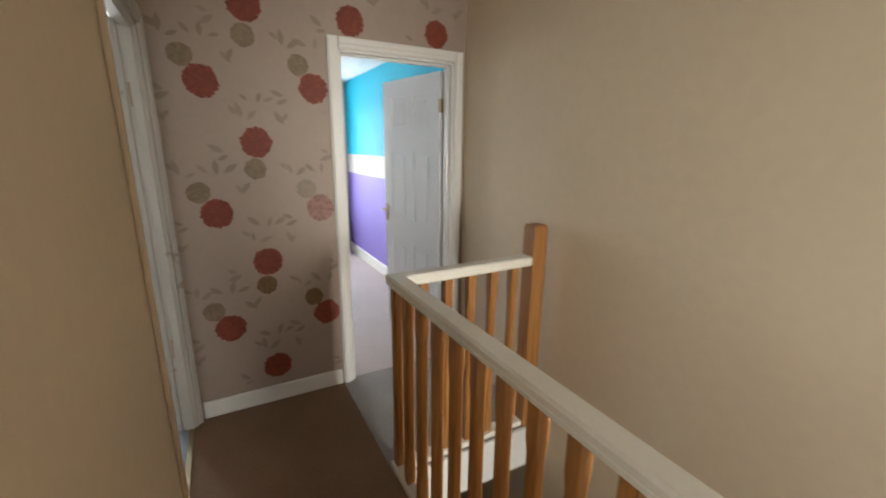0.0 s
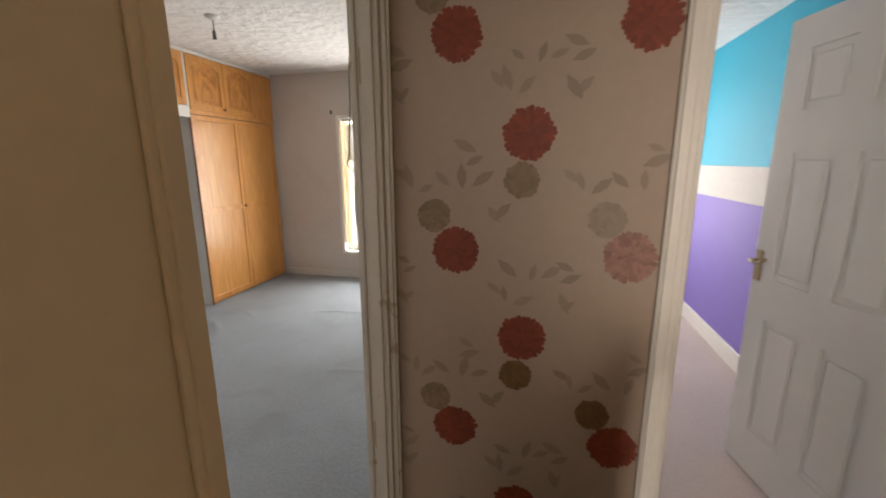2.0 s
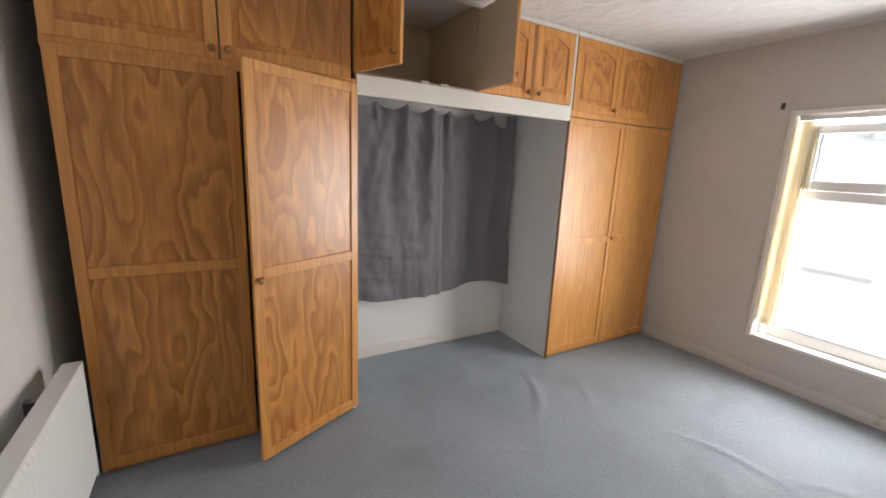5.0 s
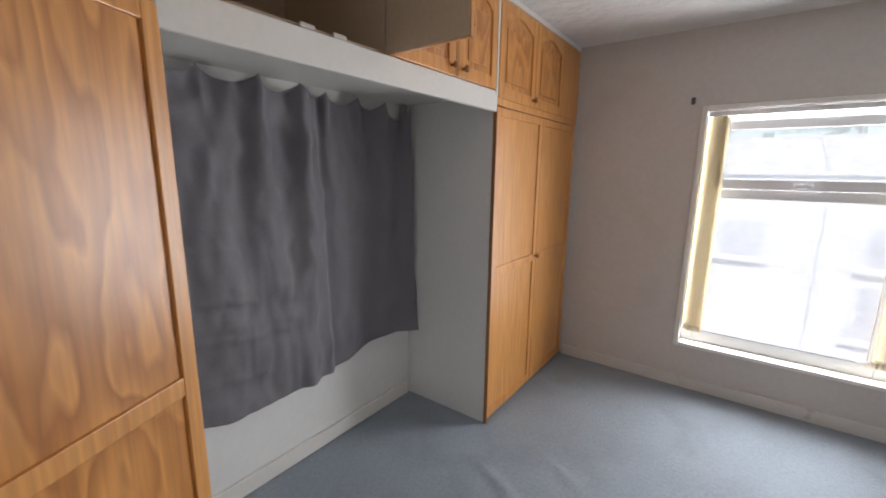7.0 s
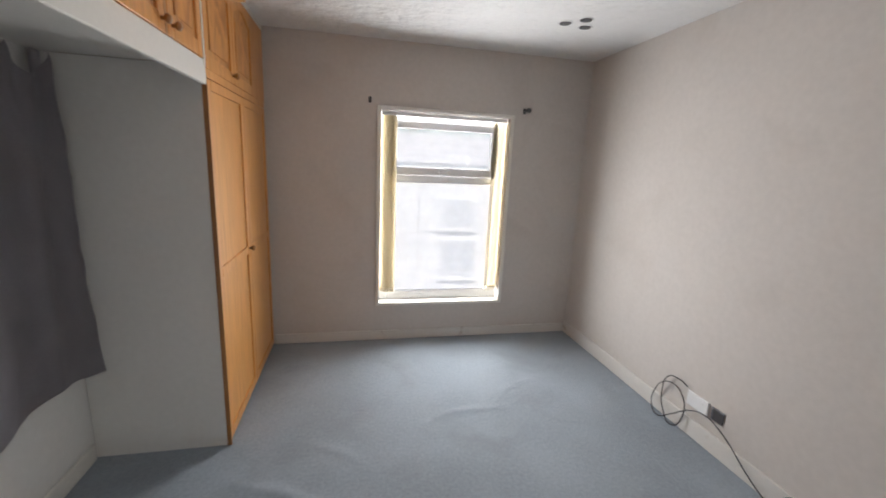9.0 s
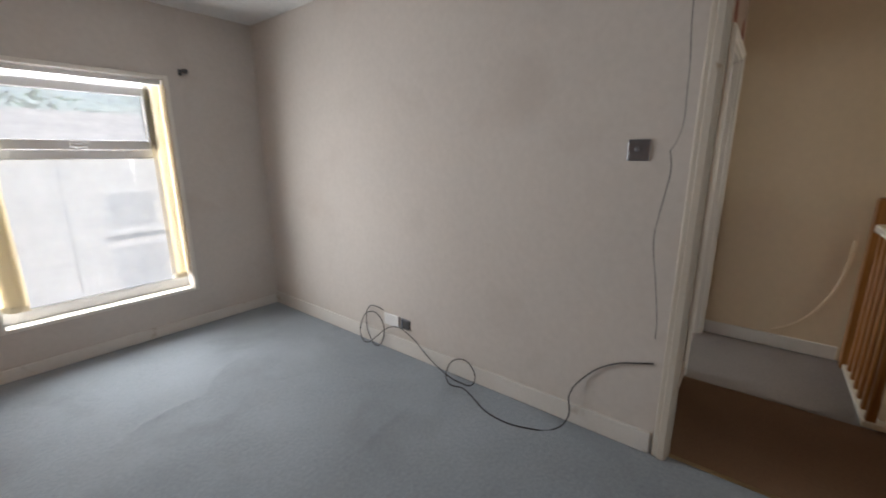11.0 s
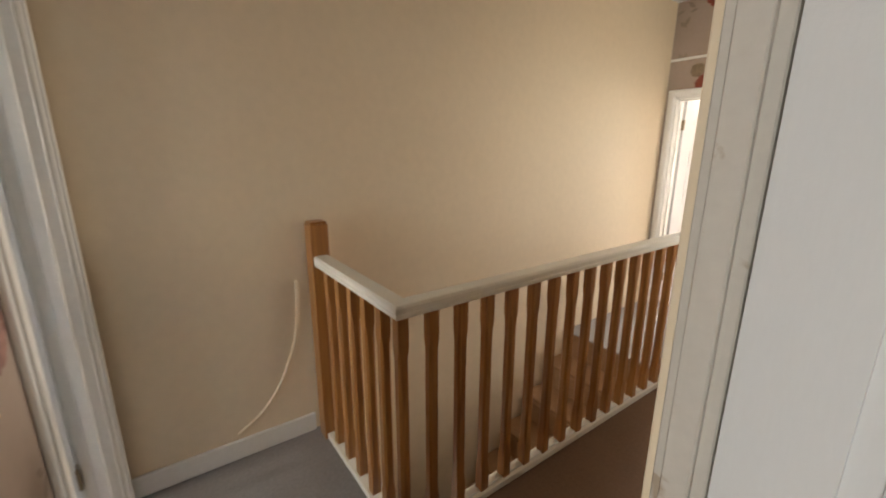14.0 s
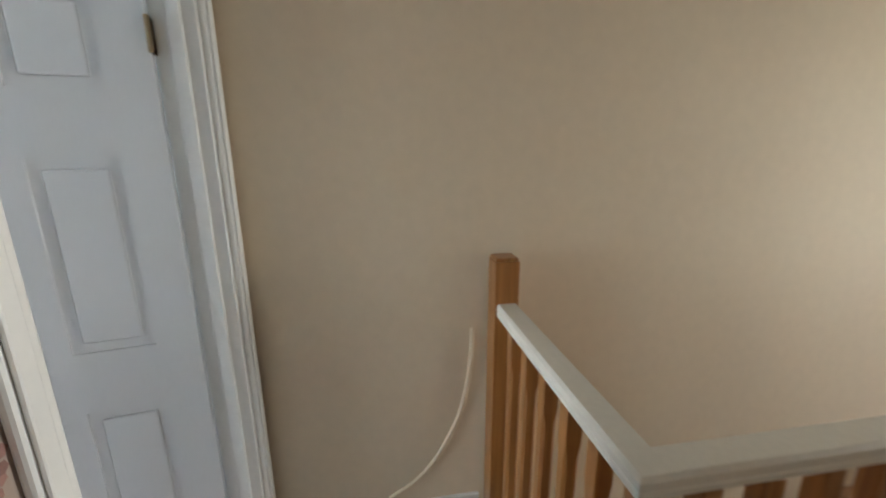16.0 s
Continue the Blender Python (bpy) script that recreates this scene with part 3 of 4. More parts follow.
def rail_profile(length, along):
    """Rounded handrail with a groove line under its top, along +x or -y."""
    prof = [(-0.030, -0.046), (0.030, -0.046), (0.034, -0.042), (0.035, -0.030), (0.033, -0.026), (0.035, -0.022), (0.035, -0.008), (0.028, 0.0), (-0.028, 0.0), (-0.035, -0.008), (-0.035, -0.022), (-0.033, -0.026), (-0.035, -0.030), (-0.034, -0.042)]
    bm = bmesh.new()
    ends = []
    for s in (0.0, length):
        ring = []
        for u, z in prof:
            ring.append(bm.verts.new((s - (u if s == 0 else 0), u, RAILZ + z) if along == "x" else (u, -s - (u if s == 0 else 0), RAILZ + z)))
        ends.append(ring)
    n = len(prof)
    for k in range(n):
        bm.faces.new((ends[0][k], ends[0][(k + 1) % n], ends[1][(k + 1) % n], ends[1][k]))
    bm.faces.new(ends[0])
    bm.faces.new(ends[1][::-1])
    return bm


LONG, SHORT = RCY - 0.10 - 0.041, 1.745 - RCX - 0.041
SKEW = pose(0, 0, 0, 0, 0, 0.6)
part("handrail", rail_profile(SHORT, "x"), RAILPAINT, balustrade, "white painted handrail", at=SKEW)
part("handrail", rail_profile(LONG, "y"), RAILPAINT, balustrade, "cream painted handrail")
part("base_rail", boxes((-0.032, 0.032, -LONG, 0.032, 0.004, 0.035), bevel=0.005, seg=2), RAILPAINT, balustrade, "cream painted base rail")
part("base_rail", boxes((0.033, SHORT, -0.032, 0.032, 0.004, 0.035), bevel=0.005, seg=2), RAILPAINT, balustrade, "cream painted base rail", at=SKEW)


def baluster_mesh():
    """Square spindle with stopped chamfers."""
    bm = bmesh.new()
    z0, z1, s = 0.03, RAILZ - 0.045, 0.0195
    rings = []
    for z, c in ((z0, 0.001), (z0 + 0.11, 0.001), (z0 + 0.15, 0.008), (z1 - 0.15, 0.008), (z1 - 0.11, 0.001), (z1, 0.001)):
        ring = [bm.verts.new((x, y, z)) for x, y in ((s - c, -s), (s, -s + c), (s, s - c), (s - c, s), (-s + c, s), (-s, s - c), (-s, -s + c), (-s + c, -s))]
        rings.append(ring)
    for p, q in zip(rings, rings[1:]):
        for k in range(8):
            bm.faces.new((p[k], p[(k + 1) % 8], q[(k + 1) % 8], q[k]))
    bm.faces.new(rings[0][::-1])
    bm.faces.new(rings[-1])
    return mesh_of("baluster", bm, NEWELWOOD)


BALUSTER = baluster_mesh()
spots = [(0.0, 0.0)] + [(0.0, -0.120 - 0.126 * k) for k in range(17) if 0.120 + 0.126 * k < LONG - 0.03] + [(0.122 * k, 0.0) for k in range(1, 6)]
for x, y in spots:
    b = new("baluster", BALUSTER)
    b.parent = balustrade
    b.matrix_basis = SKEW @ pose(x, y, 0) if x > 0 else pose(x, y, 0)
FILLET = mesh_of("fillet", boxes((-0.013, 0.013, -0.043, 0.043, 0.033, 0.041), bevel=0.002), GLOSS)
for k in range(16):
    if 0.120 + 0.126 * (k + 1) < LONG - 0.02:
        f = new("fillet", FILLET)
        f.parent = balustrade
        f.matrix_basis = pose(0, -0.183 - 0.126 * k, 0)

# white apron round the stairwell
structure("trim_stairwell_1", boxes((SV + 0.002, LX1 - 0.002, SYV - 0.02, SYV - 0.002, -0.235, 0.001), bevel=0.003), GLOSS, "white painted apron at the stairwell end", "trim")
structure("trim_stairwell_2", boxes((SV + 0.002, SV + 0.018, SY0 + 0.02, SYV - 0.022, -0.235, 0.001), bevel=0.003), GLOSS, "white painted apron along the stairwell", "trim")
structure("wall_stair_side", boxes((SV - 0.05, SV - 0.002, SY0, SYV, -2.6, -0.2)), CREAM, "cream wall beside the stairs", "wall")

stairs = thing("staircase", pose(SV + 0.02, SY0, 0), "straight flight of stairs carpeted in brown", "stairs")
RISE, GOING = 0.19, 0.225
for k in range(13):
    bm = boxes((0.002, LX1 - SV - 0.024, GOING * k - 0.02 if k else -0.03, GOING * (k + 1), -RISE * (k + 1) - 0.03, -RISE * (k + 1)), (0.002, LX1 - SV - 0.024, GOING * k - 0.02 if k else -0.03, GOING * k + 0.004, -RISE * (k + 1), -RISE * k - (0.003 if k == 0 else 0.03)), bevel=0.01, seg=2)
    part("step", bm, STAIRCARPET, stairs)
cable("wall_cable", [(LX1 - 0.004, 2.362, 0.82), (LX1 - 0.004, 2.364, 0.74), (LX1 - 0.004, 2.37, 0.66), (LX1 - 0.004, 2.395, 0.51), (LX1 - 0.004, 2.44, 0.39), (LX1 - 0.004, 2.50, 0.28), (LX1 - 0.004, 2.58, 0.19), (LX1 - 0.004, 2.68, 0.125)], 0.008, CREAM, "painted-over cable curving down the cream wall")
structure("trim_rear_wall", boxes((1.44, LX1 - 0.002, LY0 + 0.001, LY0 + 0.012, 2.115, 2.135), bevel=0.003), GLOSS, "white plastic conduit on the papered wall", "trim")
structure("trim_threshold", boxes((BX1 + 0.022, BX1 + 0.048, D1A + 0.023, D1B - 0.023, 0.001, 0.006), bevel=0.002), BRASS, "worn metal carpet bar in the doorway", "trim")


BARE = mat("bare_timber_recess", (0.40, 0.29, 0.19), 0.8, vary=0.2, scale=30)
frame_1 = bpy.data.objects["door_frame_1"]
for z in (0.42, 1.62):
    part("hinge_recess", boxes((BX1 + 0.004, BX1 + 0.018, D1B - 0.0235, D1B - 0.0215, z, z + 0.10)), BARE, frame_1, "bare brown hinge recess")


# ---- wallpaper print ----
def print_flower(bm, to_wall, u, z, r, petals, rng):
    """A dahlia: rings of short petals, flat on the wall."""
    bm.faces.new([bm.verts.new(to_wall(u + 0.86 * r * math.cos(g), z + 0.86 * r * math.sin(g), 0.0005)) for g in [2 * math.pi * k / 24 for k in range(24)]])
    for ring, (r0, r1) in enumerate(((0.66, 1.0), (0.42, 0.72), (0.18, 0.48), (0.0, 0.22))):
        n = max(6, 2 * int(petals * (1 - 0.2 * ring) / 2))
        for k in range(n):
            a = 2 * math.pi * (k + 0.5 * (ring % 2)) / n + rng.uniform(-0.04, 0.04)
            w = math.pi / n * 1.06
            q1 = r * r1 * rng.uniform(0.93, 1.05)
            q0 = r * r0
            lift = 0.0006 * ring + 0.0002 * (k % 2)
            pts = [(q0, a - w), (q1 * 0.93, a - w * 0.97), (q1, a), (q1 * 0.93, a + w * 0.97), (q0, a + w)]
            bm.faces.new([bm.verts.new(to_wall(u + q * math.cos(g), z + q * math.sin(g), 0.0008 + lift)) for q, g in pts])


def print_leaf(bm, to_wall, u, z, length, ang, rng):
    pts = []
    lift = rng.uniform(0.0004, 0.0012)
    for s, w in ((0, 0), (0.3, 0.16), (0.6, 0.20), (1, 0), (0.6, -0.17), (0.3, -0.15)):
        x, y = s * length, w * length
        pts.append(bm.verts.new(to_wall(u + x * math.cos(ang) - y * math.sin(ang), z + x * math.sin(ang) + y * math.cos(ang), lift)))
    bm.faces.new(pts)


def wallpaper(wall, to_wall, u_start, u_end, z_start, z_end, ua, za, blocked, seed, PU=0.514, PZ=0.629, fade=True):
    rng = random.Random(seed)
    sets = {k: bmesh.new() for k in ("red", "faded", "taupe", "brown", "leaf")}

    def clear(u, z, r):
        return u_start + r * 0.3 < u < u_end - r * 0.3 and z_start + r * 0.4 < z < z_end + r * 0.3 and not any(p0 - r * 0.35 < u < p1 + r * 0.35 and q0 - r < z < q1 + r * 0.35 for p0, p1, q0, q1 in blocked)
    for i in range(-6, 8):
        for j in range(-2, 6):
            for kind in (0, 1):
                u = ua + PU * i + (0.214 if kind else 0.0)
                z = za + PZ * j + (0.351 if kind else 0.0)
                if clear(u, z, 0.078):
                    pale = fade and (i + 2 * j) % 5 == 3 and kind == 0
                    print_flower(sets["faded" if pale else "red"], to_wall, u, z, 0.078, 30, rng)
                du, dz = (-0.015, -0.132) if kind else (-0.070, 0.108)
                if clear(u + du, z + dz, 0.055):
                    print_flower(sets["leaf" if fade and kind == 0 and (i + 2 * j) % 5 == 3 else "brown" if j == 0 and (kind or i % 2) else "taupe"], to_wall, u + du, z + dz, 0.055, 18, rng)
                for k, (lu, lz, la) in enumerate(((0.12, 0.10, 0.9), (0.14, 0.09, 2.2), (0.10, -0.10, -0.7), (-0.13, -0.06, 3.6), (-0.15, -0.05, 2.6), (0.02, 0.19, 1.4), (0.05, 0.20, 0.4), (-0.02, 0.20, 2.5), (0.16, -0.16, 1.7), (0.18, -0.17, 0.6))):
                    ang = la + rng.uniform(-0.25, 0.25)
                    if clear(u + lu + 0.03 * math.cos(ang), z + lz + 0.03 * math.sin(ang), 0.04):
                        print_leaf(sets["leaf"], to_wall, u + lu, z + lz, rng.uniform(0.05, 0.085), ang, rng)
    for key, m, lab in (("red", RED, "dark red dahlia print"), ("faded", FADED, "faded pink dahlia print"), ("taupe", TAUPE, "taupe flower print"), ("brown", OLIVE, "brown flower print"), ("leaf", LEAF, "faint taupe leaf sprigs")):
        if sets[key].faces:
            part("flower_print" if key != "leaf" else "leaf_print", sets[key], m, wall, lab)


north = bpy.data.objects["wall_landing_north"]
south = bpy.data.objects["wall_landing_south"]
wallpaper(north, lambda u, z, d: (u, LY1 - d, z), LX0 + 0.0, LX1, 0.10, LC, 0.380, 0.498, [(D2A - 0.052, D2B + 0.1, 0, D2H + 0.052)], 4)
wallpaper(south, lambda u, z, d: (-u, LY0 + d, z), -LX1, -LX0, 0.10, LC, -0.985, 0.670, [(-D3B - 0.1, -D3A + 0.052, 0, D3H + 0.052)], 7, 0.55, 0.625, False)

# ---- bedroom window ----
win = tagged(new("window_1", mesh_of("window_1", boxes((WX0, WX1, 6.34, 6.44, WZ0 - 0.022, WZ0 + 0.003), bevel=0.005, seg=2), GLOSS)), "white plastic window with top vent and white sill", "window", kind="structure")
FY0, FY1 = 6.445, 6.505
fr = boxes((WX0, WX0 + 0.07, FY0, FY1, WZ0, WZ1), (WX1 - 0.07, WX1, FY0, FY1, WZ0, WZ1), (WX0 + 0.07, WX1 - 0.07, FY0, FY1, WZ1 - 0.07, WZ1), (WX0 + 0.07, WX1 - 0.07, FY0, FY1, WZ0, WZ0 + 0.07), (WX0 + 0.07, WX1 - 0.07, FY0, FY1, 1.34, 1.41), bevel=0.006, seg=2)
part("window_frame", fr, UPVC, win)
vent = boxes((WX0 + 0.06, WX0 + 0.125, FY0 - 0.016, FY1 - 0.01, 1.40, WZ1 - 0.06), (WX1 - 0.125, WX1 - 0.06, FY0 - 0.016, FY1 - 0.01, 1.40, WZ1 - 0.06), (WX0 + 0.125, WX1 - 0.125, FY0 - 0.016, FY1 - 0.01, WZ1 - 0.12, WZ1 - 0.06), (WX0 + 0.125, WX1 - 0.125, FY0 - 0.016, FY1 - 0.01, 1.40, 1.465), bevel=0.006, seg=2)
sash = part("vent_sash", vent, UPVC, win, "white top-hung vent sash")
hb = boxes((-1.16, -1.075, FY0 - 0.05, FY0 - 0.035, 1.42, 1.44), (-1.13, -1.10, FY0 - 0.04, FY0 - 0.014, 1.415, 1.445), bevel=0.003)
part("window_handle", hb, UPVC, sash, "white window handle")
for x0, x1, z0, z1 in ((WX0 + 0.065, WX1 - 0.065, WZ0 + 0.065, 1.345), (WX0 + 0.12, WX1 - 0.12, 1.46, WZ1 - 0.115)):
    p = part("pane", boxes((x0, x1, 6.472, 6.478, z0, z1)), VEILED, win, "clear glass pane with a glare veil mixed in")
    p.visible_shadow = False
bead = boxes((WX0 + 0.07, WX1 - 0.07, FY0 - 0.004, FY0 + 0.01, WZ0 + 0.068, WZ0 + 0.082), (WX0 + 0.068, WX0 + 0.082, FY0 - 0.004, FY0 + 0.01, WZ0 + 0.07, 1.34), (WX1 - 0.082, WX1 - 0.068, FY0 - 0.004, FY0 + 0.01, WZ0 + 0.07, 1.34), bevel=0.003)
part("glazing_bead", bead, UPVC, win)
edge = boxes((WX0 - 0.03, WX0, 6.335, 6.349, WZ0 - 0.022, WZ1 + 0.03), (WX1, WX1 + 0.03, 6.335, 6.349, WZ0 - 0.022, WZ1 + 0.03), (WX0, WX1, 6.335, 6.349, WZ1, WZ1 + 0.03), bevel=0.004)
part("reveal_bead", edge, GLOSS, win, "white painted reveal edge")

blind = thing("vertical_blind", pose(0, 6.40, WZ1), "cream vertical blind drawn back to both sides", "blind")
part("headrail", boxes((WX0 + 0.01, WX1 - 0.01, -0.02, 0.02, -0.035, -0.004), bevel=0.004, seg=2), UPVC, blind, "white blind headrail")
rng = random.Random(11)


def slat_mesh():
    bm = bmesh.new()
    rows = []
    for z in (-0.036, -0.5, -1.0, -1.44):
        row = []
        for k in range(7):
            s = k / 6 - 0.5
            row.append(bm.verts.new((s * 0.086, 0.006 * math.cos(s * math.pi) - 0.003, z)))
        rows.append(row)
    for p, q in zip(rows, rows[1:]):
        for k in range(6):
            bm.faces.new((p[k], p[k + 1], q[k + 1], q[k]))
    bmesh.ops.solidify(bm, geom=bm.faces[:], thickness=0.0009)
    box(bm, -0.04, 0.04, -0.003, 0.003, -1.475, -1.438, bevel=0.001)
    return mesh_of("slat", bm, BLIND)


SLAT = slat_mesh()
for x0, sgn, n in ((WX0 + 0.03, 1, 6), (WX1 - 0.03, -1, 6)):
    for k in range(n):
        s = new("slat", SLAT)
        s.parent = blind
        s.matrix_basis = pose(x0 + sgn * 0.017 * k, 0, 0, 0, 0, 90 + sgn * (34 + 5 * rng.uniform(-1, 1) - 4 * k))

for x, lab in ((-1.73, "small dark hook screwed into the wall above the window"), (-0.475, "dark curtain-pole bracket above the window corner")):
    hk = thing("curtain_bracket", pose(x, BY1 - 0.001, 1.955), lab, "bracket", "old curtain pole brackets")
    big = x > -1
    bm = boxes((-0.012, 0.012, -0.006, 0, -0.022, 0.022), bevel=0.002)
    part("back_plate", bm, DARKGREY, hk)
    bm = bmesh.new()
    rod(bm, (0, -0.005, 0), (0, -0.04 if big else -0.02, 0.0), 0.006, n=8)
    if big:
        lathe(bm, ((0.004, -0.02), (0.018, -0.012), (0.018, 0.012), (0.004, 0.02)), (0.02, -0.045, 0.004), "X", 12)
    part("arm", bm, DARKGREY, hk)


# ---- fitted wardrobes ----
FX = -2.478


def framed_door(parent, m, w, h, mid=None, arched=False, knob=None, back=PINE, face=PINE):
    t = 0.019
    st = 0.045 if h > 0.8 else 0.05
    specs = [(0, st, -t, 0, 0, h), (w - st, w, -t, 0, 0, h), (st, w - st, -t, 0, 0, st + 0.01), (st, w - st, -t, 0, h - st, h)]
    if mid:
        specs.append((st, w - st, -t, 0, mid - 0.025, mid + 0.025))
    core = boxes((st - 0.004, w - st + 0.004, -t + 0.009, -0.004, st - 0.004, h - st + 0.004))
    door = part("door", core, face, parent, at=m)
    for k, s in enumerate(specs):
        part("stile" if k < 2 else "rail", boxes(s, bevel=0.003, seg=2), PINEFRAME, door)
    if arched:
        # arched head rail
        bm = bmesh.new()
        n = 12
        front_ring, rear_ring = [], []
        pts = [(st + (w - 2 * st) * k / n, h - st - 0.05 * (abs(2 * k / n - 1)) ** 1.6) for k in range(n + 1)]
        for y, store in ((-t + 0.0005, front_ring), (-0.001, rear_ring)):
            store.extend(bm.verts.new((x, y, z)) for x, z in pts)
            store.append(bm.verts.new((w - st, y, h - st + 0.001)))
            store.append(bm.verts.new((st, y, h - st + 0.001)))
        bm.faces.new(front_ring)
        bm.faces.new(rear_ring[::-1])
        for k in range(len(front_ring)):
            j = (k + 1) % len(front_ring)
            bm.faces.new((front_ring[k], front_ring[j], rear_ring[j], rear_ring[k]))
        part("arched_rail", bm, PINEFRAME, door)
        part("panel", boxes((st + 0.03, w - st - 0.03, -t + 0.004, -t + 0.01, st + 0.04, h - st - 0.075), bevel=0.0025, seg=2), face, door)
    if back is not PINE:
        part("back_board", boxes((0.003, w - 0.003, 0.0005, 0.0035, 0.003, h - 0.003), bevel=0.001), back, door, "unvarnished brown back board")
    if knob:
        kb = lathe(bmesh.new(), ((0.007, 0.0), (0.007, 0.012), (0.015, 0.018), (0.017, 0.026), (0.010, 0.033)), (0, 0, 0), "Y", 14)
        bmesh.ops.transform(kb, matrix=Matrix.Rotation(radians(180), 4, "Z") @ Matrix.Translation((-knob[0], t - 0.001, knob[1])), verts=kb.verts)
        part("knob", kb, NEWELWOOD, door, "turned dark wooden knob", smooth=True)
    return door


def carcass(name, y0, y1, label, z1=1.862):
    """Cupboard body against the west wall between two y values, with its origin at the front lower corner; local x runs along +y, local -y to the front."""
    ob = thing(name, pose(FX - 0.02, y0, 0, 0, 0, 90), label, "wardrobe", "fitted pine wardrobes")
    w, d = y1 - y0, (FX - 0.02) - BX0 - 0.004
    return ob, w, d


def front(x, z, turn=0.0):
    """A pose on the front of a cupboard; turn swings the leaf about its own upright."""
    return pose(x, -0.001, z, 0, 0, turn)


# left-hand wardrobe, its second door ajar
ob, w, d = carcass("wardrobe", 2.385, 3.585, "tall fitted pine wardrobe with one door ajar")
part("side_panel", boxes((0.0, 0.018, 0.0, d, 0.0, 1.862)), DULLPANEL, ob, "dark unvarnished side panel")
part("side_panel", boxes((w - 0.018, w, 0.0, d, 0.0, 1.878)), RECESSWHITE, ob, "white painted side panel")
part("back", boxes((0.018, w - 0.018, d - 0.01, d, 0.0, 1.862)), DULLPANEL, ob)
part("top", boxes((0.018, w - 0.018, 0.0, d - 0.01, 1.845, 1.862)), DULLPANEL, ob)
part("plinth", boxes((0.018, w - 0.018, 0.012, 0.03, 0.0, 0.03)), PINEFRAME, ob)
part("face_rail", boxes((0.0, w, -0.014, -0.001, 1.835, 1.874)), PINEFRAME, ob)
framed_door(ob, front(0.004, 0.028), 0.648, 1.822, mid=0.93)
framed_door(ob, pose(w - 0.002, -0.001, 0.028, 0, 0, 25) @ pose(-0.61, 0, 0), 0.61, 1.822, mid=0.93, face=PINE, knob=(0.022, 0.905))

# right-hand wardrobe
ob, w, d = carcass("wardrobe", 5.12, 6.335, "tall fitted pine wardrobe with two closed doors")
part("side_panel", boxes((0.0, 0.018, 0.0, d, 0.0, 1.878)), RECESSWHITE, ob, "white painted side panel")
part("side_panel", boxes((w - 0.018, w, 0.0, d, 0.0, 1.862)), DULLPANEL, ob)
part("back", boxes((0.018, w - 0.018, d - 0.01, d, 0.0, 1.862)), DULLPANEL, ob)
part("top", boxes((0.018, w - 0.018, 0.0, d - 0.01, 1.845, 1.862)), DULLPANEL, ob)
part("plinth", boxes((0.018, w - 0.018, 0.012, 0.03, 0.0, 0.03)), PINEFRAME, ob)
part("face_rail", boxes((0.0, w, -0.014, -0.001, 1.835, 1.874)), PINEFRAME, ob)
framed_door(ob, front(0.004, 0.028), 0.592, 1.80, mid=0.905, knob=(0.574, 0.915), face=PINEPLAIN)
framed_door(ob, front(0.600, 0.028), 0.592, 1.80, mid=0.905, face=PINEPLAIN)
part("edge_lipping", boxes((-0.003, 0.003, -0.021, 0.0, 0.0, 1.84)), NEWELWOOD, ob, "dark edge strip")

# white bridging shelf over the recess
shelf = thing("bridging_shelf", pose(FX, 3.585, 1.80), "white painted shelf bridging the curtained recess", "shelf")
sw = 5.12 - 3.585
part("board", boxes((BX0 - FX + 0.004, -0.022, 0.0, sw, 0.08, 0.10)), GLOSS, shelf)
part("fascia", boxes((-0.021, 0.0, 0.0, sw, 0.0, 0.10), bevel=0.003), GLOSS, shelf, "white painted fascia board")
for y in (0.37, 0.49):
    part("paper_tab", boxes((-0.015, -0.004, y, y + 0.055, 0.10, 0.118), bevel=0.004), WHITE_WALL, shelf, "torn white paper tab")


# top cupboards
def top_cupboard(y0, y1, label, side=PINE):
    ob = thing("top_cupboard", pose(FX - 0.02, y0, 1.868, 0, 0, 90), label, "cupboard", "fitted pine top cupboards")
    w, d, h = y1 - y0, (FX - 0.02) - BX0 - 0.004, BC - 0.006 - 1.868
    part("side_panel", boxes((0.0, 0.016, 0.0, d, 0.033, h)), DULLPANEL, ob)
    part("side_panel", boxes((w - 0.016, w, 0.0, d, 0.033, h)), DULLPANEL, ob)
    part("back", boxes((0.016, w - 0.016, d - 0.01, d, 0.033, h)), DULLPANEL, ob)
    part("floor_board", boxes((0.016, w - 0.016, 0.0, d - 0.01, 0.033, 0.045)), DULLPANEL, ob)
    part("top_rail", boxes((0.0, w, -0.02, 0.0, h - 0.028, h)), GLOSS, ob, "white painted scribing strip")
    return ob, w, h


TH = BC - 0.006 - 1.868 - 0.036
ob, w, h = top_cupboard(2.385, 3.56, "pine top cupboard with closed doors over the wardrobe")
framed_door(ob, front(0.004, 0.006), 0.58, TH, arched=True, knob=(0.555, 0.04))
framed_door(ob, front(0.590, 0.006), 0.58, TH, arched=True, knob=(0.03, 0.04))
ob, w, h = top_cupboard(3.585, 4.33, "open pine top cupboard with both doors swung out")
framed_door(ob, pose(0.002, -0.001, 0.036, 0, 0, -74), 0.37, TH - 0.03, arched=True, knob=(0.34, 0.05))
framed_door(ob, pose(w - 0.006, -0.001, 0.036, 0, 0, 88) @ pose(-0.37, 0, 0), 0.37, TH - 0.03, arched=True, knob=(0.03, 0.05), back=DULLPANEL)
ob, w, h = top_cupboard(4.335, 5.115, "pine top cupboard with two closed arched doors")
framed_door(ob, front(0.004, 0.036), 0.40, TH - 0.03, arched=True, knob=(0.37, 0.04))
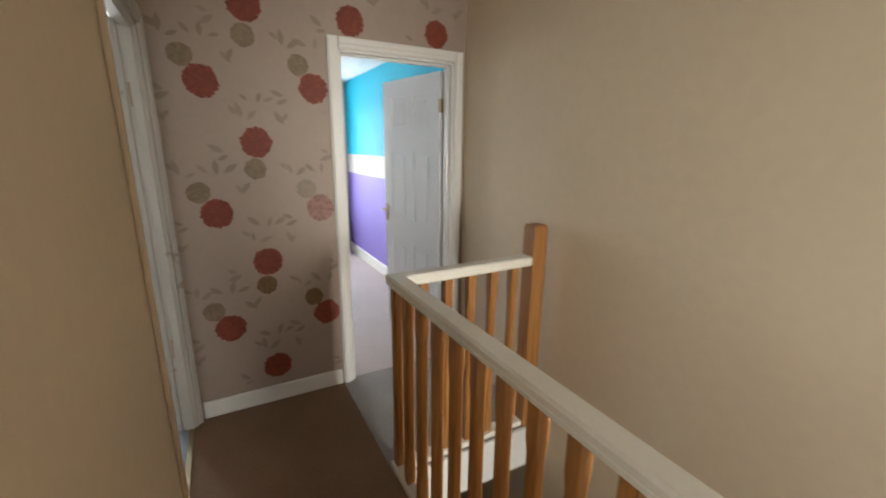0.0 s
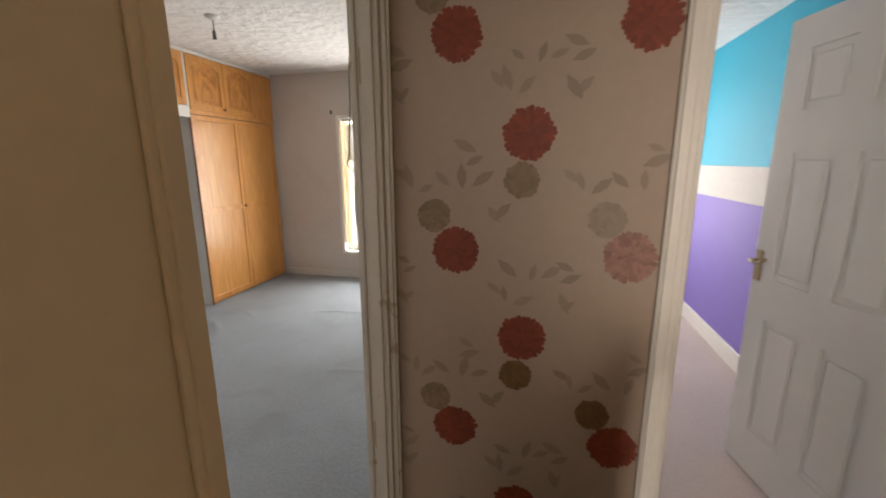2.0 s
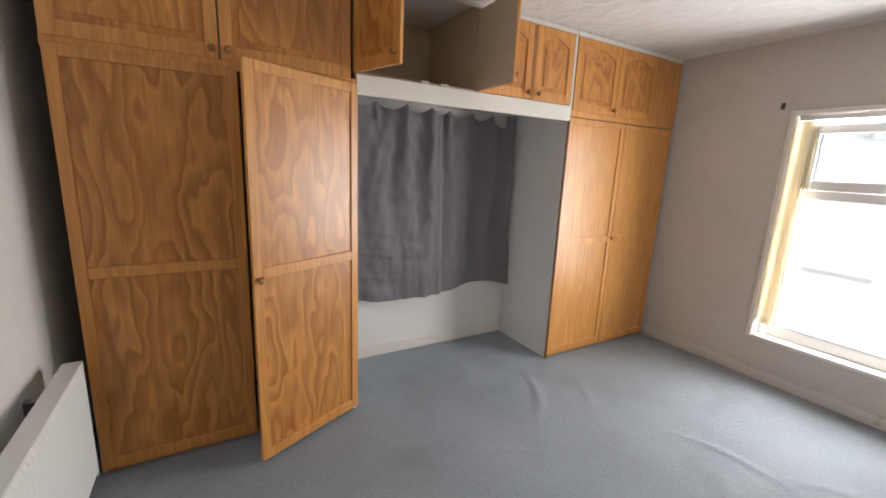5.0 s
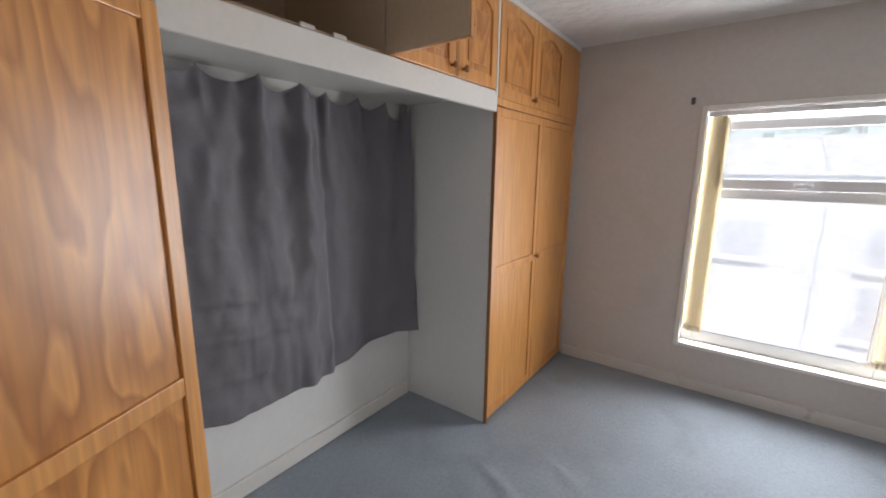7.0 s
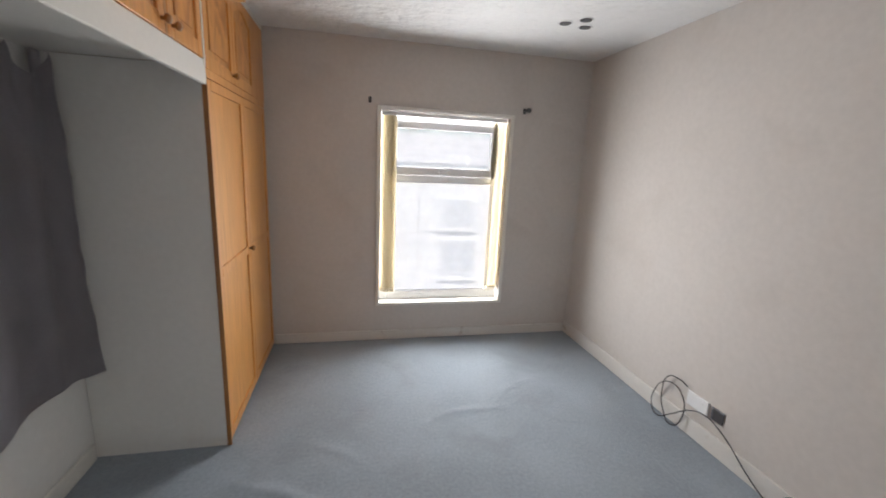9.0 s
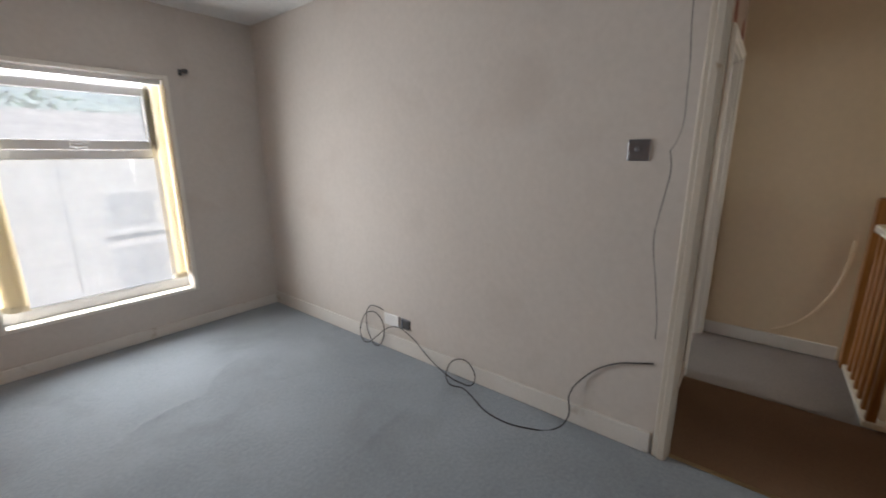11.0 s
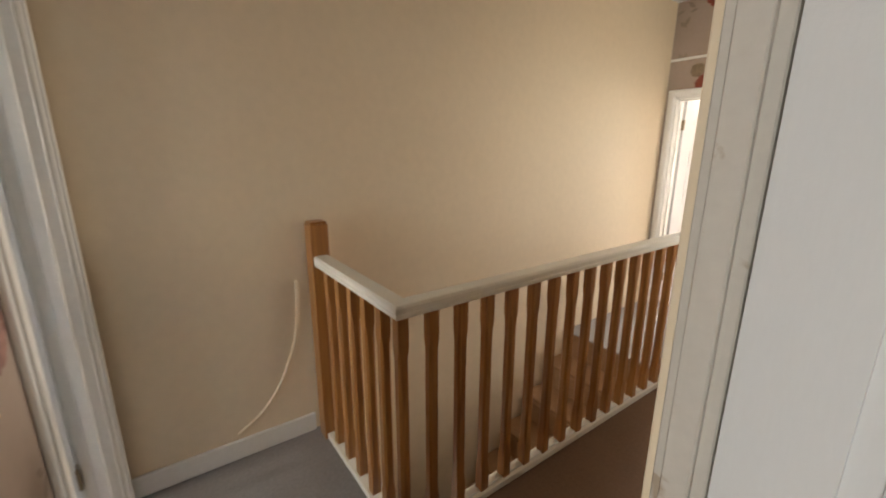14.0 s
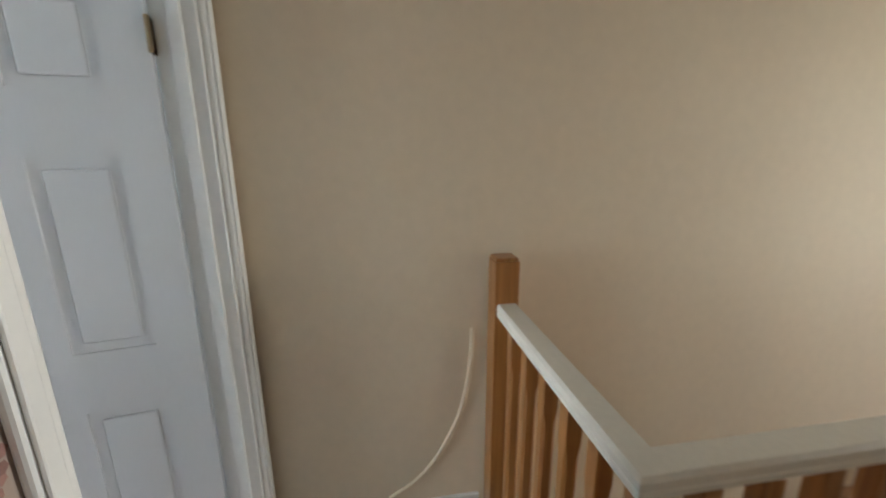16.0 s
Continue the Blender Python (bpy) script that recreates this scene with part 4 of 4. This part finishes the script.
framed_door(ob, front(0.43, 0.036), 0.335, TH - 0.03, arched=True, knob=(0.03, 0.04))
part("post", boxes((0.407, 0.427, -0.019, 0.0, 0.036, TH)), NEWELWOOD, ob, "dark centre post")
part("end_strip", boxes((w - 0.013, w + 0.004, -0.022, -0.001, 0.006, TH)), GLOSS, ob, "white painted end strip")
ob, w, h = top_cupboard(5.122, 6.335, "pine top cupboard with arched doors over the wardrobe")
framed_door(ob, front(0.012, 0.004), 0.44, TH, arched=True, knob=(0.41, 0.04))
framed_door(ob, front(0.456, 0.004), 0.44, TH, arched=True)
part("filler", boxes((0.90, w, -0.018, 0.0, 0.004, TH + 0.004), bevel=0.002), PINEFRAME, ob, "pine filler strip")

# ---- curtain ----
curtain = thing("curtain", pose(BX0, 0, 0), "charcoal grey curtain pinned over the recess wall", "curtain")
bm = bmesh.new()
NU, NV = 224, 110
CY0, CY1 = 3.50, 5.055
grid = []
for i in range(NU + 1):
    s = i / NU
    col = []
    y = CY0 + (CY1 - CY0) * s
    hooks = abs(math.sin(math.pi * s * 8)) ** 0.8
    dip = 0.042 + 0.014 * s
    if s > 0.875:
        dip += 0.045
    ztop = 1.868 - hooks * dip - 0.012 * math.sin(math.pi * s)
    zbot = 0.488 + 0.025 * math.sin(3.1 * s * math.pi) + 0.012 * math.sin(17 * s)
    for j in range(NV + 1):
        v = j / NV
        z = ztop + (zbot - ztop) * v
        fold = 0.013 * math.sin(2 * math.pi * (s * 6.3 + 0.35 * noise.noise(Vector((s * 3.5, v * 2.2, 8.1))))) * (0.45 + 0.55 * math.sin(math.pi * min(1, v * 1.2 + 0.1)))
        fold += 0.018 * math.sin(2 * math.pi * (s * 3.1 + 0.22 * v)) + 0.012 * abs(noise.noise(Vector((s * 14, v * 3.5, 3.3)))) - 0.012 * abs(noise.noise(Vector((s * 8 + v * 3, v * 6, 7.7)))) + 0.036 * noise.noise(Vector((s * 6, v * 2.6, 1.3))) + 0.016 * noise.noise(Vector((s * 5, v * 14, 6.3))) + 0.010 * noise.noise(Vector((s * 30, v * 12, 4.3)))
        # two widths of cloth: the second turns away from the window behind the first
        lap = min(1.0, max(0.0, (s - 0.57) / 0.03))
        pull = 0.03 * v + (1 - lap) * (0.05 - 0.05 * s) + lap * (-0.035 + 0.03 * (s - 0.6))
        spread = 0.25 + 0.75 * v
        fold *= 1.0 - 0.55 * lap
        for c0, lean, wid, amp in ((0.10, 0.05, 0.05, 0.030), (0.30, -0.05, 0.045, 0.042), (0.36, 0.10, 0.05, 0.030), (0.52, -0.03, 0.03, 0.030), (0.93, -0.10, 0.035, 0.030)):
            fold += amp * math.exp(-((s - c0 - lean * v) / (wid * (0.45 + 0.8 * spread))) ** 2)
        # pinched folds running down from each hook, and the pressed creases of a cloth that was folded
        near = s * 8 - round(s * 8)
        fold += 0.020 * math.exp(-(near / (0.10 + 0.55 * v)) ** 2) * (1 - v) ** 1.4
        fold += 0.010 * math.sin(2 * math.pi * (v * 5 + 2.2 * abs(near))) * math.exp(-v * 5.5) * (1.0 - 2 * abs(near))
        for v0, s0, s1 in ((0.47, 0.08, 0.30), (0.62, 0.10, 0.33), (0.74, 0.18, 0.42), (0.86, 0.05, 0.36)):
            if s0 < s < s1:
                fold += 0.005 * math.exp(-((v - v0 - 0.06 * (s - s0)) / 0.011) ** 2)
        fold += 0.0025 * math.exp(-((s - 0.315) / 0.008) ** 2) * (1 if 0.35 < v < 0.95 else 0)
        col.append(bm.verts.new((0.075 + pull + fold, y + 0.01 * noise.noise(Vector((v * 4, s * 3, 0))) + (0.10 * v * (s - 0.4)), z)))
    grid.append(col)
for i in range(NU):
    for j in range(NV):
        bm.faces.new((grid[i][j], grid[i + 1][j], grid[i + 1][j + 1], grid[i][j + 1]))
bmesh.ops.solidify(bm, geom=bm.faces[:], thickness=0.002)
part("cloth", bm, CURTAIN, curtain, smooth=True)
part("hem_tuck", boxes((0.02, 0.05, 5.03, 5.07, 1.70, 1.875), bevel=0.012, seg=3), CURTAIN, curtain, "bunched dark curtain corner")

# ---- ceiling fittings ----
# Dark ovals taken for drilled holes, built as flush bezelled discs.
lamp = thing("ceiling_downlight", pose(-0.50, 5.56, BC), "three dark round ceiling holes in a triangle, built as discs", "ceiling light")
for dx, dy in ((-0.075, 0.02), (0.075, 0.045), (0.01, -0.075)):
    ring = part("bezel", lathe(bmesh.new(), ((0.043, 0.0005), (0.045, -0.002), (0.040, -0.006), (0.035, -0.004)), (dx, dy, 0), n=24), UPVC, lamp, "thin white bezel", smooth=True)
    part("hole_disc", lathe(bmesh.new(), ((0.036, -0.003), (0.034, -0.0075), (0.012, -0.0078)), (dx, dy, 0), n=24), DARKGREY, ring, "dark disc in place of the hole")
pend = thing("pendant_lampholder", pose(-1.62, 4.52, BC), "bare pendant lampholder on a short flex", "ceiling light")
part("ceiling_rose", lathe(bmesh.new(), ((0.048, 0.0), (0.045, -0.012), (0.02, -0.022), (0.006, -0.026)), n=20), UPVC, pend, "white ceiling rose", smooth=True)
bm = bmesh.new()
rod(bm, (0, 0, -0.024), (0, 0, -0.10), 0.004, n=8)
part("flex", bm, DARKGREY, pend)
part("lampholder", lathe(bmesh.new(), ((0.006, -0.09), (0.011, -0.10), (0.012, -0.13), (0.014, -0.15), (0.010, -0.152)), n=16), DARKGREY, pend, "dark lampholder", smooth=True)

# ---- switch, sockets and cables on the bedroom wall ----
sw_ob = thing("light_switch", pose(BX1, 3.286, 1.383), "brushed steel dimmer switch on the off-white wall", "light switch")
part("plate", boxes((-0.008, -0.0005, -0.044, 0.044, -0.044, 0.044), bevel=0.003, seg=2), STEEL, sw_ob)
kb = lathe(bmesh.new(), ((0.011, 0.0), (0.011, 0.004), (0.008, 0.012), (0.003, 0.014)), (-0.0075, 0.006, 0.003), "X", 16)
bmesh.ops.transform(kb, matrix=Matrix.Translation((-0.0075, 0, 0)) @ Matrix.Scale(-1, 4, (1, 0, 0)) @ Matrix.Translation((0.0075, 0, 0)), verts=kb.verts)
part("dimmer_knob", kb, STEEL, sw_ob, smooth=True)
so = thing("wall_socket", pose(BX1, 4.80, 0.222), "white double wall socket above the skirting", "socket")
part("plate", boxes((-0.012, -0.0005, -0.073, 0.073, -0.043, 0.043), bevel=0.004, seg=2), UPVC, so)
for y in (-0.035, 0.035):
    part("rocker", boxes((-0.015, -0.011, y - 0.008, y + 0.008, 0.012, 0.03), bevel=0.002), UPVC, so)
so2 = thing("aerial_outlet", pose(BX1, 4.665, 0.222), "dark square plate with steel rim beside the socket", "socket")
part("dark_square", boxes((-0.006, -0.0005, -0.036, 0.036, -0.036, 0.036), bevel=0.003, seg=2), DARKGREY, so2)
part("rim", boxes((-0.010, -0.0045, -0.040, 0.040, 0.030, 0.040), (-0.010, -0.0045, 0.030, 0.040, -0.04, 0.030), bevel=0.002), STEEL, so2)

X = BX1 - 0.006
cable("wall_flex", [(BX1 - 0.004, 3.15, BC - 0.005), (BX1 - 0.02, 3.15, 2.1), (0.052, 3.143, 1.86), (0.036, 3.128, 1.69), (0.034, 3.125, 1.582), (0.028, 3.123, 1.484), (0.018, 3.134, 1.42), (0.006, 3.146, 1.390), (0.012, 3.153, 1.381), (0.026, 3.152, 1.362), (0.029, 3.146, 1.31), (0.023, 3.155, 1.215), (0.027, 3.167, 1.137), (0.034, 3.178, 1.03), (0.05, 3.158, 0.86), (0.07, 3.135, 0.66), (BX1 - 0.004, 3.138, 0.57)], 0.0022, GREYFLEX, "thin grey flex hanging loosely down the wall")
cable("aerial_cable", [(X, 3.133, 0.452), (X - 0.002, 3.178, 0.44), (X - 0.004, 3.308, 0.39), (X - 0.008, 3.428, 0.28), (X - 0.028, 3.488, 0.17), (X - 0.05, 3.478, 0.06), (X - 0.10, 3.508, 0.008), (X - 0.20, 3.638, 0.006), (X - 0.22, 3.838, 0.006), (X - 0.14, 4.018, 0.006), (X - 0.11, 4.098, 0.008), (X - 0.12, 4.198, 0.01), (X - 0.05, 4.258, 0.06), (X - 0.03, 4.198, 0.13), (X - 0.03, 4.098, 0.12), (X - 0.06, 4.058, 0.03), (X - 0.07, 4.158, 0.008), (X - 0.05, 4.298, 0.02), (X - 0.03, 4.428, 0.06), (X - 0.03, 4.578, 0.16), (X - 0.03, 4.698, 0.20), (X - 0.03, 4.808, 0.17), (X - 0.04, 4.928, 0.07), (X - 0.06, 5.008, 0.01), (X - 0.05, 5.078, 0.03), (X - 0.03, 5.098, 0.13), (X - 0.02, 5.008, 0.24), (X - 0.02, 4.898, 0.22), (X - 0.03, 4.858, 0.09), (X - 0.05, 4.908, 0.01), (X - 0.04, 4.998, 0.06), (X - 0.03, 5.038, 0.17), (X - 0.02, 5.018, 0.27), (X - 0.015, 4.928, 0.295), (X - 0.01, 4.878, 0.28)], 0.0036, BLACK, "black aerial cable coiled loosely along the skirting")


# ---- radiators, box ----
def radiator(m, length, h, label, group=""):
    """Panel radiator along local +x, front towards +y."""
    top = thing("radiator", m, label, "radiator", group)
    bm = bmesh.new()
    n = int(length / 0.033)
    cols = []
    for k in range(n * 2 + 1):
        x = length * k / (n * 2)
        y = 0.088 + (0.004 if k % 2 else 0.0)
        cols.append([bm.verts.new((x, y - (0.012 if z in (0, h) else 0), z)) for z in (0, 0.03, h - 0.03, h)])
    for p, q in zip(cols, cols[1:]):
        for j in range(3):
            bm.faces.new((p[j], q[j], q[j + 1], p[j + 1]))
    part("front_panel", bm, RADWHITE, top, smooth=False)
    part("body", boxes((0.01, length - 0.01, 0.03, 0.078, 0.01, h - 0.01)), RADWHITE, top)
    part("top_grille", boxes((0, length, 0.026, 0.092, h - 0.004, h + 0.006), bevel=0.003), RADWHITE, top, "grey-white top grille")
    for x in (0, length - 0.006):
        part("side_cover", boxes((x, x + 0.006, 0.026, 0.09, 0.0, h)), RADWHITE, top)
    for x in (0.15, length - 0.15):
        part("wall_bracket", boxes((x, x + 0.03, -0.045, 0.03, 0.05, h - 0.05)), STEEL, top)
    bm = bmesh.new()
    rod(bm, (length + 0.03, 0.055, 0.03), (length + 0.03, 0.055, -0.12), 0.0075, n=10)
    rod(bm, (length - 0.005, 0.055, 0.03), (length + 0.03, 0.055, 0.03), 0.012, n=10)
    part("feed_pipe", bm, STEEL, top, "metal feed pipe")
    return top


radiator(pose(-2.36, BY0 + 0.045, 0.10), 1.4, 0.525, "white panel radiator under the bare south wall")
radiator(pose(1.93, R2Y1 - 0.045, 0.125, 0, 0, 180), 1.3, 0.36, "low white panel radiator beneath the window")

crate = thing("open_carton", pose(-1.615, 2.452, 0, 0, 0, -5), "open white carton holding something dark, on the carpet", "box")
part("carton_body", boxes((0, 0.40, 0, 0.006, 0, 0.10), (0, 0.40, 0.324, 0.33, 0, 0.10), (0, 0.006, 0.006, 0.324, 0, 0.10), (0.394, 0.40, 0.006, 0.324, 0, 0.10), (0.006, 0.394, 0.006, 0.324, 0, 0.006), bevel=0.001), GLOSS, crate)
bm = bmesh.new()
g = [[bm.verts.new((0.008 + 0.384 * i / 16, 0.008 + 0.314 * j / 16, 0.012 + (0.075 + 0.02 * noise.noise(Vector((i * 0.35, j * 0.35, 2)))) * min(1, 4 * min(i, 16 - i) / 16 + 0.35) * min(1, 4 * min(j, 16 - j) / 16 + 0.35))) for j in range(17)] for i in range(17)]
for i in range(16):
    for j in range(16):
        bm.faces.new((g[i][j], g[i + 1][j], g[i + 1][j + 1], g[i][j + 1]))
bmesh.ops.solidify(bm, geom=bm.faces[:], thickness=0.004)
part("dark_bag", bm, DARKGREY, crate, "crumpled dark grey bag", smooth=True)

# ---- windows of the other rooms ----
for name, x0, x1, y, z0, z1 in (("window_2", 0.45, 1.6, R2Y1 + 0.12, 0.62, 1.98), ("window_3", -0.12, 2.12, -3.93, 0.6, 2.12)):
    wb = boxes((x0, x1, y - 0.1, y + 0.05, z0 - 0.0, z0 + 0.012), bevel=0.004)
    ob = tagged(new(name, mesh_of(name, wb, GLOSS)), "white plastic window, bright daylight outside", "window", kind="structure")
    z0 += 0.012
    part("window_frame", boxes((x0, x0 + 0.06, y, y + 0.05, z0, z1), (x1 - 0.06, x1, y, y + 0.05, z0, z1), (x0 + 0.06, x1 - 0.06, y, y + 0.05, z1 - 0.06, z1), (x0 + 0.06, x1 - 0.06, y, y + 0.05, z0, z0 + 0.06), ((x0 + x1) / 2 - 0.03, (x0 + x1) / 2 + 0.03, y, y + 0.05, z0 + 0.06, z1 - 0.06), bevel=0.005), UPVC, ob)
    for a, b in ((x0 + 0.055, (x0 + x1) / 2 - 0.025), ((x0 + x1) / 2 + 0.025, x1 - 0.055)):
        p = part("pane", boxes((a, b, y + 0.022, y + 0.028, z0 + 0.055, z1 - 0.055)), GLASS, ob, "clear glass pane")
        p.visible_shadow = False

# Unseen window, added in the west wall to hold the landing lamp.
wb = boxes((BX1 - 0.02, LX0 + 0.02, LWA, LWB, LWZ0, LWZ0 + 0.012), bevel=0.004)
ob = tagged(new("window_4", mesh_of("window_4", wb, GLOSS)), "unseen white plastic window, added to light the landing", "window", kind="structure")
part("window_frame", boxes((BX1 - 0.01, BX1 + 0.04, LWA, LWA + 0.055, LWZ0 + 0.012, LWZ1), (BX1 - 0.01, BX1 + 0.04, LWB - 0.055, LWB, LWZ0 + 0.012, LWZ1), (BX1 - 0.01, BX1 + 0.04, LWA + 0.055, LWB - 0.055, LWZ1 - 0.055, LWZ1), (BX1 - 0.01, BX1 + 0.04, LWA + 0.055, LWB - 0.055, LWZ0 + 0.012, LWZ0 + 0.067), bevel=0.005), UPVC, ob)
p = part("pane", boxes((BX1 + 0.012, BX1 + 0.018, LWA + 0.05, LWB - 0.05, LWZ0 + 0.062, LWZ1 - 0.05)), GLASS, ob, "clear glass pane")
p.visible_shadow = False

# ---- outside ----
GZ = -2.9
structure("ground", boxes((-300, 300, -300, 400, GZ - 0.3, GZ - 0.12)), GRASS, "grassy ground reaching the horizon", "ground")
structure("road", boxes((-60, 60, 8.6, 13.6, GZ - 0.12, GZ - 0.1)), ASPHALT, "grey asphalt street", "road")
structure("pavement_1", boxes((-60, 60, 6.7, 8.6, GZ - 0.12, GZ), bevel=0.02), PAVING, "concrete pavement", "pavement")
structure("pavement_2", boxes((-60, 60, 13.6, 15.4, GZ - 0.12, GZ), bevel=0.02), PAVING, "concrete pavement", "pavement")


def terrace_house(x):
    top = thing("terrace_house", pose(x, 15.4, GZ - 0.12), "pale rendered two-storey terrace house across the street", "house", "terrace across the street")
    w, h = 5.0, 4.5
    part("wall", boxes((0, w, 0, 7, 0, h)), RENDERWALL, top)
    bm = bmesh.new()
    vs = [bm.verts.new(p) for p in ((-0.0, -0.06, h), (w, -0.06, h), (w, 3.5, h + 1.1), (-0.0, 3.5, h + 1.1), (0, 7.2, h), (w, 7.2, h))]
    bm.faces.new(vs[:4])
    bm.faces.new((vs[3], vs[2], vs[5], vs[4]))
    bm.faces.new((vs[0], vs[3], vs[4]))
    bm.faces.new((vs[1], vs[5], vs[2]))
    bm.faces.new((vs[0], vs[4], vs[5], vs[1]))
    roof = part("roof", bm, SLATE, top, "grey slate roof, paled for glare")
    for wx, wz, ww, wh in ((0.7, 0.9, 1.2, 1.3), (0.7, 2.5, 1.1, 1.0), (3.1, 2.5, 1.0, 1.0)):
        win2 = part("window", boxes((wx, wx + ww, -0.03, -0.002, wz, wz + wh), bevel=0.01), UPVC, top)
        part("pane", boxes((wx + 0.08, wx + ww - 0.08, -0.04, -0.031, wz + 0.08, wz + wh - 0.08)), WINDOWPALED, win2)
        part("sill", boxes((wx - 0.06, wx + ww + 0.06, -0.1, -0.003, wz - 0.08, wz - 0.002)), RENDERWALL, win2)
    part("door", boxes((3.3, 4.2, -0.04, -0.002, 0.02, 2.05), bevel=0.01), UPVC, top)
    return top


first = terrace_house(-25.0)
for k in range(1, 10):
    copy_thing(first, pose(-25.0 + 5.02 * k, 15.4, GZ - 0.12))

hill = bmesh.new()
g = [[hill.verts.new((-120 + 12 * i, 30 + 12 * j, GZ - 0.2 + 2.5 * (1 - math.exp(-(j / 5.0) ** 2)) + 0.6 * noise.noise(Vector((i * 0.5, j * 0.5, 0))))) for j in range(12)] for i in range(21)]
for i in range(20):
    for j in range(11):
        hill.faces.new((g[i][j], g[i + 1][j], g[i + 1][j + 1], g[i][j + 1]))
structure("backdrop_hill", hill, GRASS, "green hillside behind the terrace", "hill", smooth=True)


def tree(x, y, z, h, seed, label="leafy green tree on the hillside"):
    r = random.Random(seed)
    top = thing("tree", pose(x, y, z), label, "tree", "trees behind the terrace")
    bm = bmesh.new()
    rod(bm, (0, 0, -0.5), (0.1, 0, h * 0.55), 0.28, 0.14, 10)
    tips = []
    for k in range(9):
        a, e = r.uniform(0, 6.28), r.uniform(0.4, 1.1)
        s = Vector((0.1, 0, h * r.uniform(0.3, 0.55)))
        tip = s + Vector((math.cos(a) * math.cos(e), math.sin(a) * math.cos(e), math.sin(e))) * h * r.uniform(0.25, 0.42)
        rod(bm, s, tip, 0.09, 0.03, 6)
        tips.append(tip)
    part("trunk", bm, BARK, top)
    verts, faces = [], []
    for k in range(480):
        c = r.choice(tips) + Vector((r.gauss(0, 1), r.gauss(0, 1), r.gauss(0, 0.8))) * h * 0.11
        d1 = Vector((r.uniform(-1, 1), r.uniform(-1, 1), r.uniform(-1, 1))).normalized()
        d2 = d1.orthogonal().normalized()
        s = r.uniform(0.12, 0.26)
        b0 = len(verts)
        verts += [c - d1 * s, c + d2 * s * 0.5, c + d1 * s, c - d2 * s * 0.5]
        faces.append((b0, b0 + 1, b0 + 2, b0 + 3))
    me = bpy.data.meshes.new("crown")
    me.from_pydata([tuple(v) for v in verts], [], faces)
    me.materials.append(FOLIAGE)
    c = new("crown", me)
    c.parent = top
    return top


for x, y, z, h, sd in ((-8.5, 28, GZ, 8.2, 1), (-3.4, 30, GZ, 8.6, 2), (2.2, 28, GZ, 8.0, 3), (-15, 31, GZ, 9, 4), (8, 31, GZ, 8.8, 5)):
    tree(x, y, z - 0.1, h, sd)
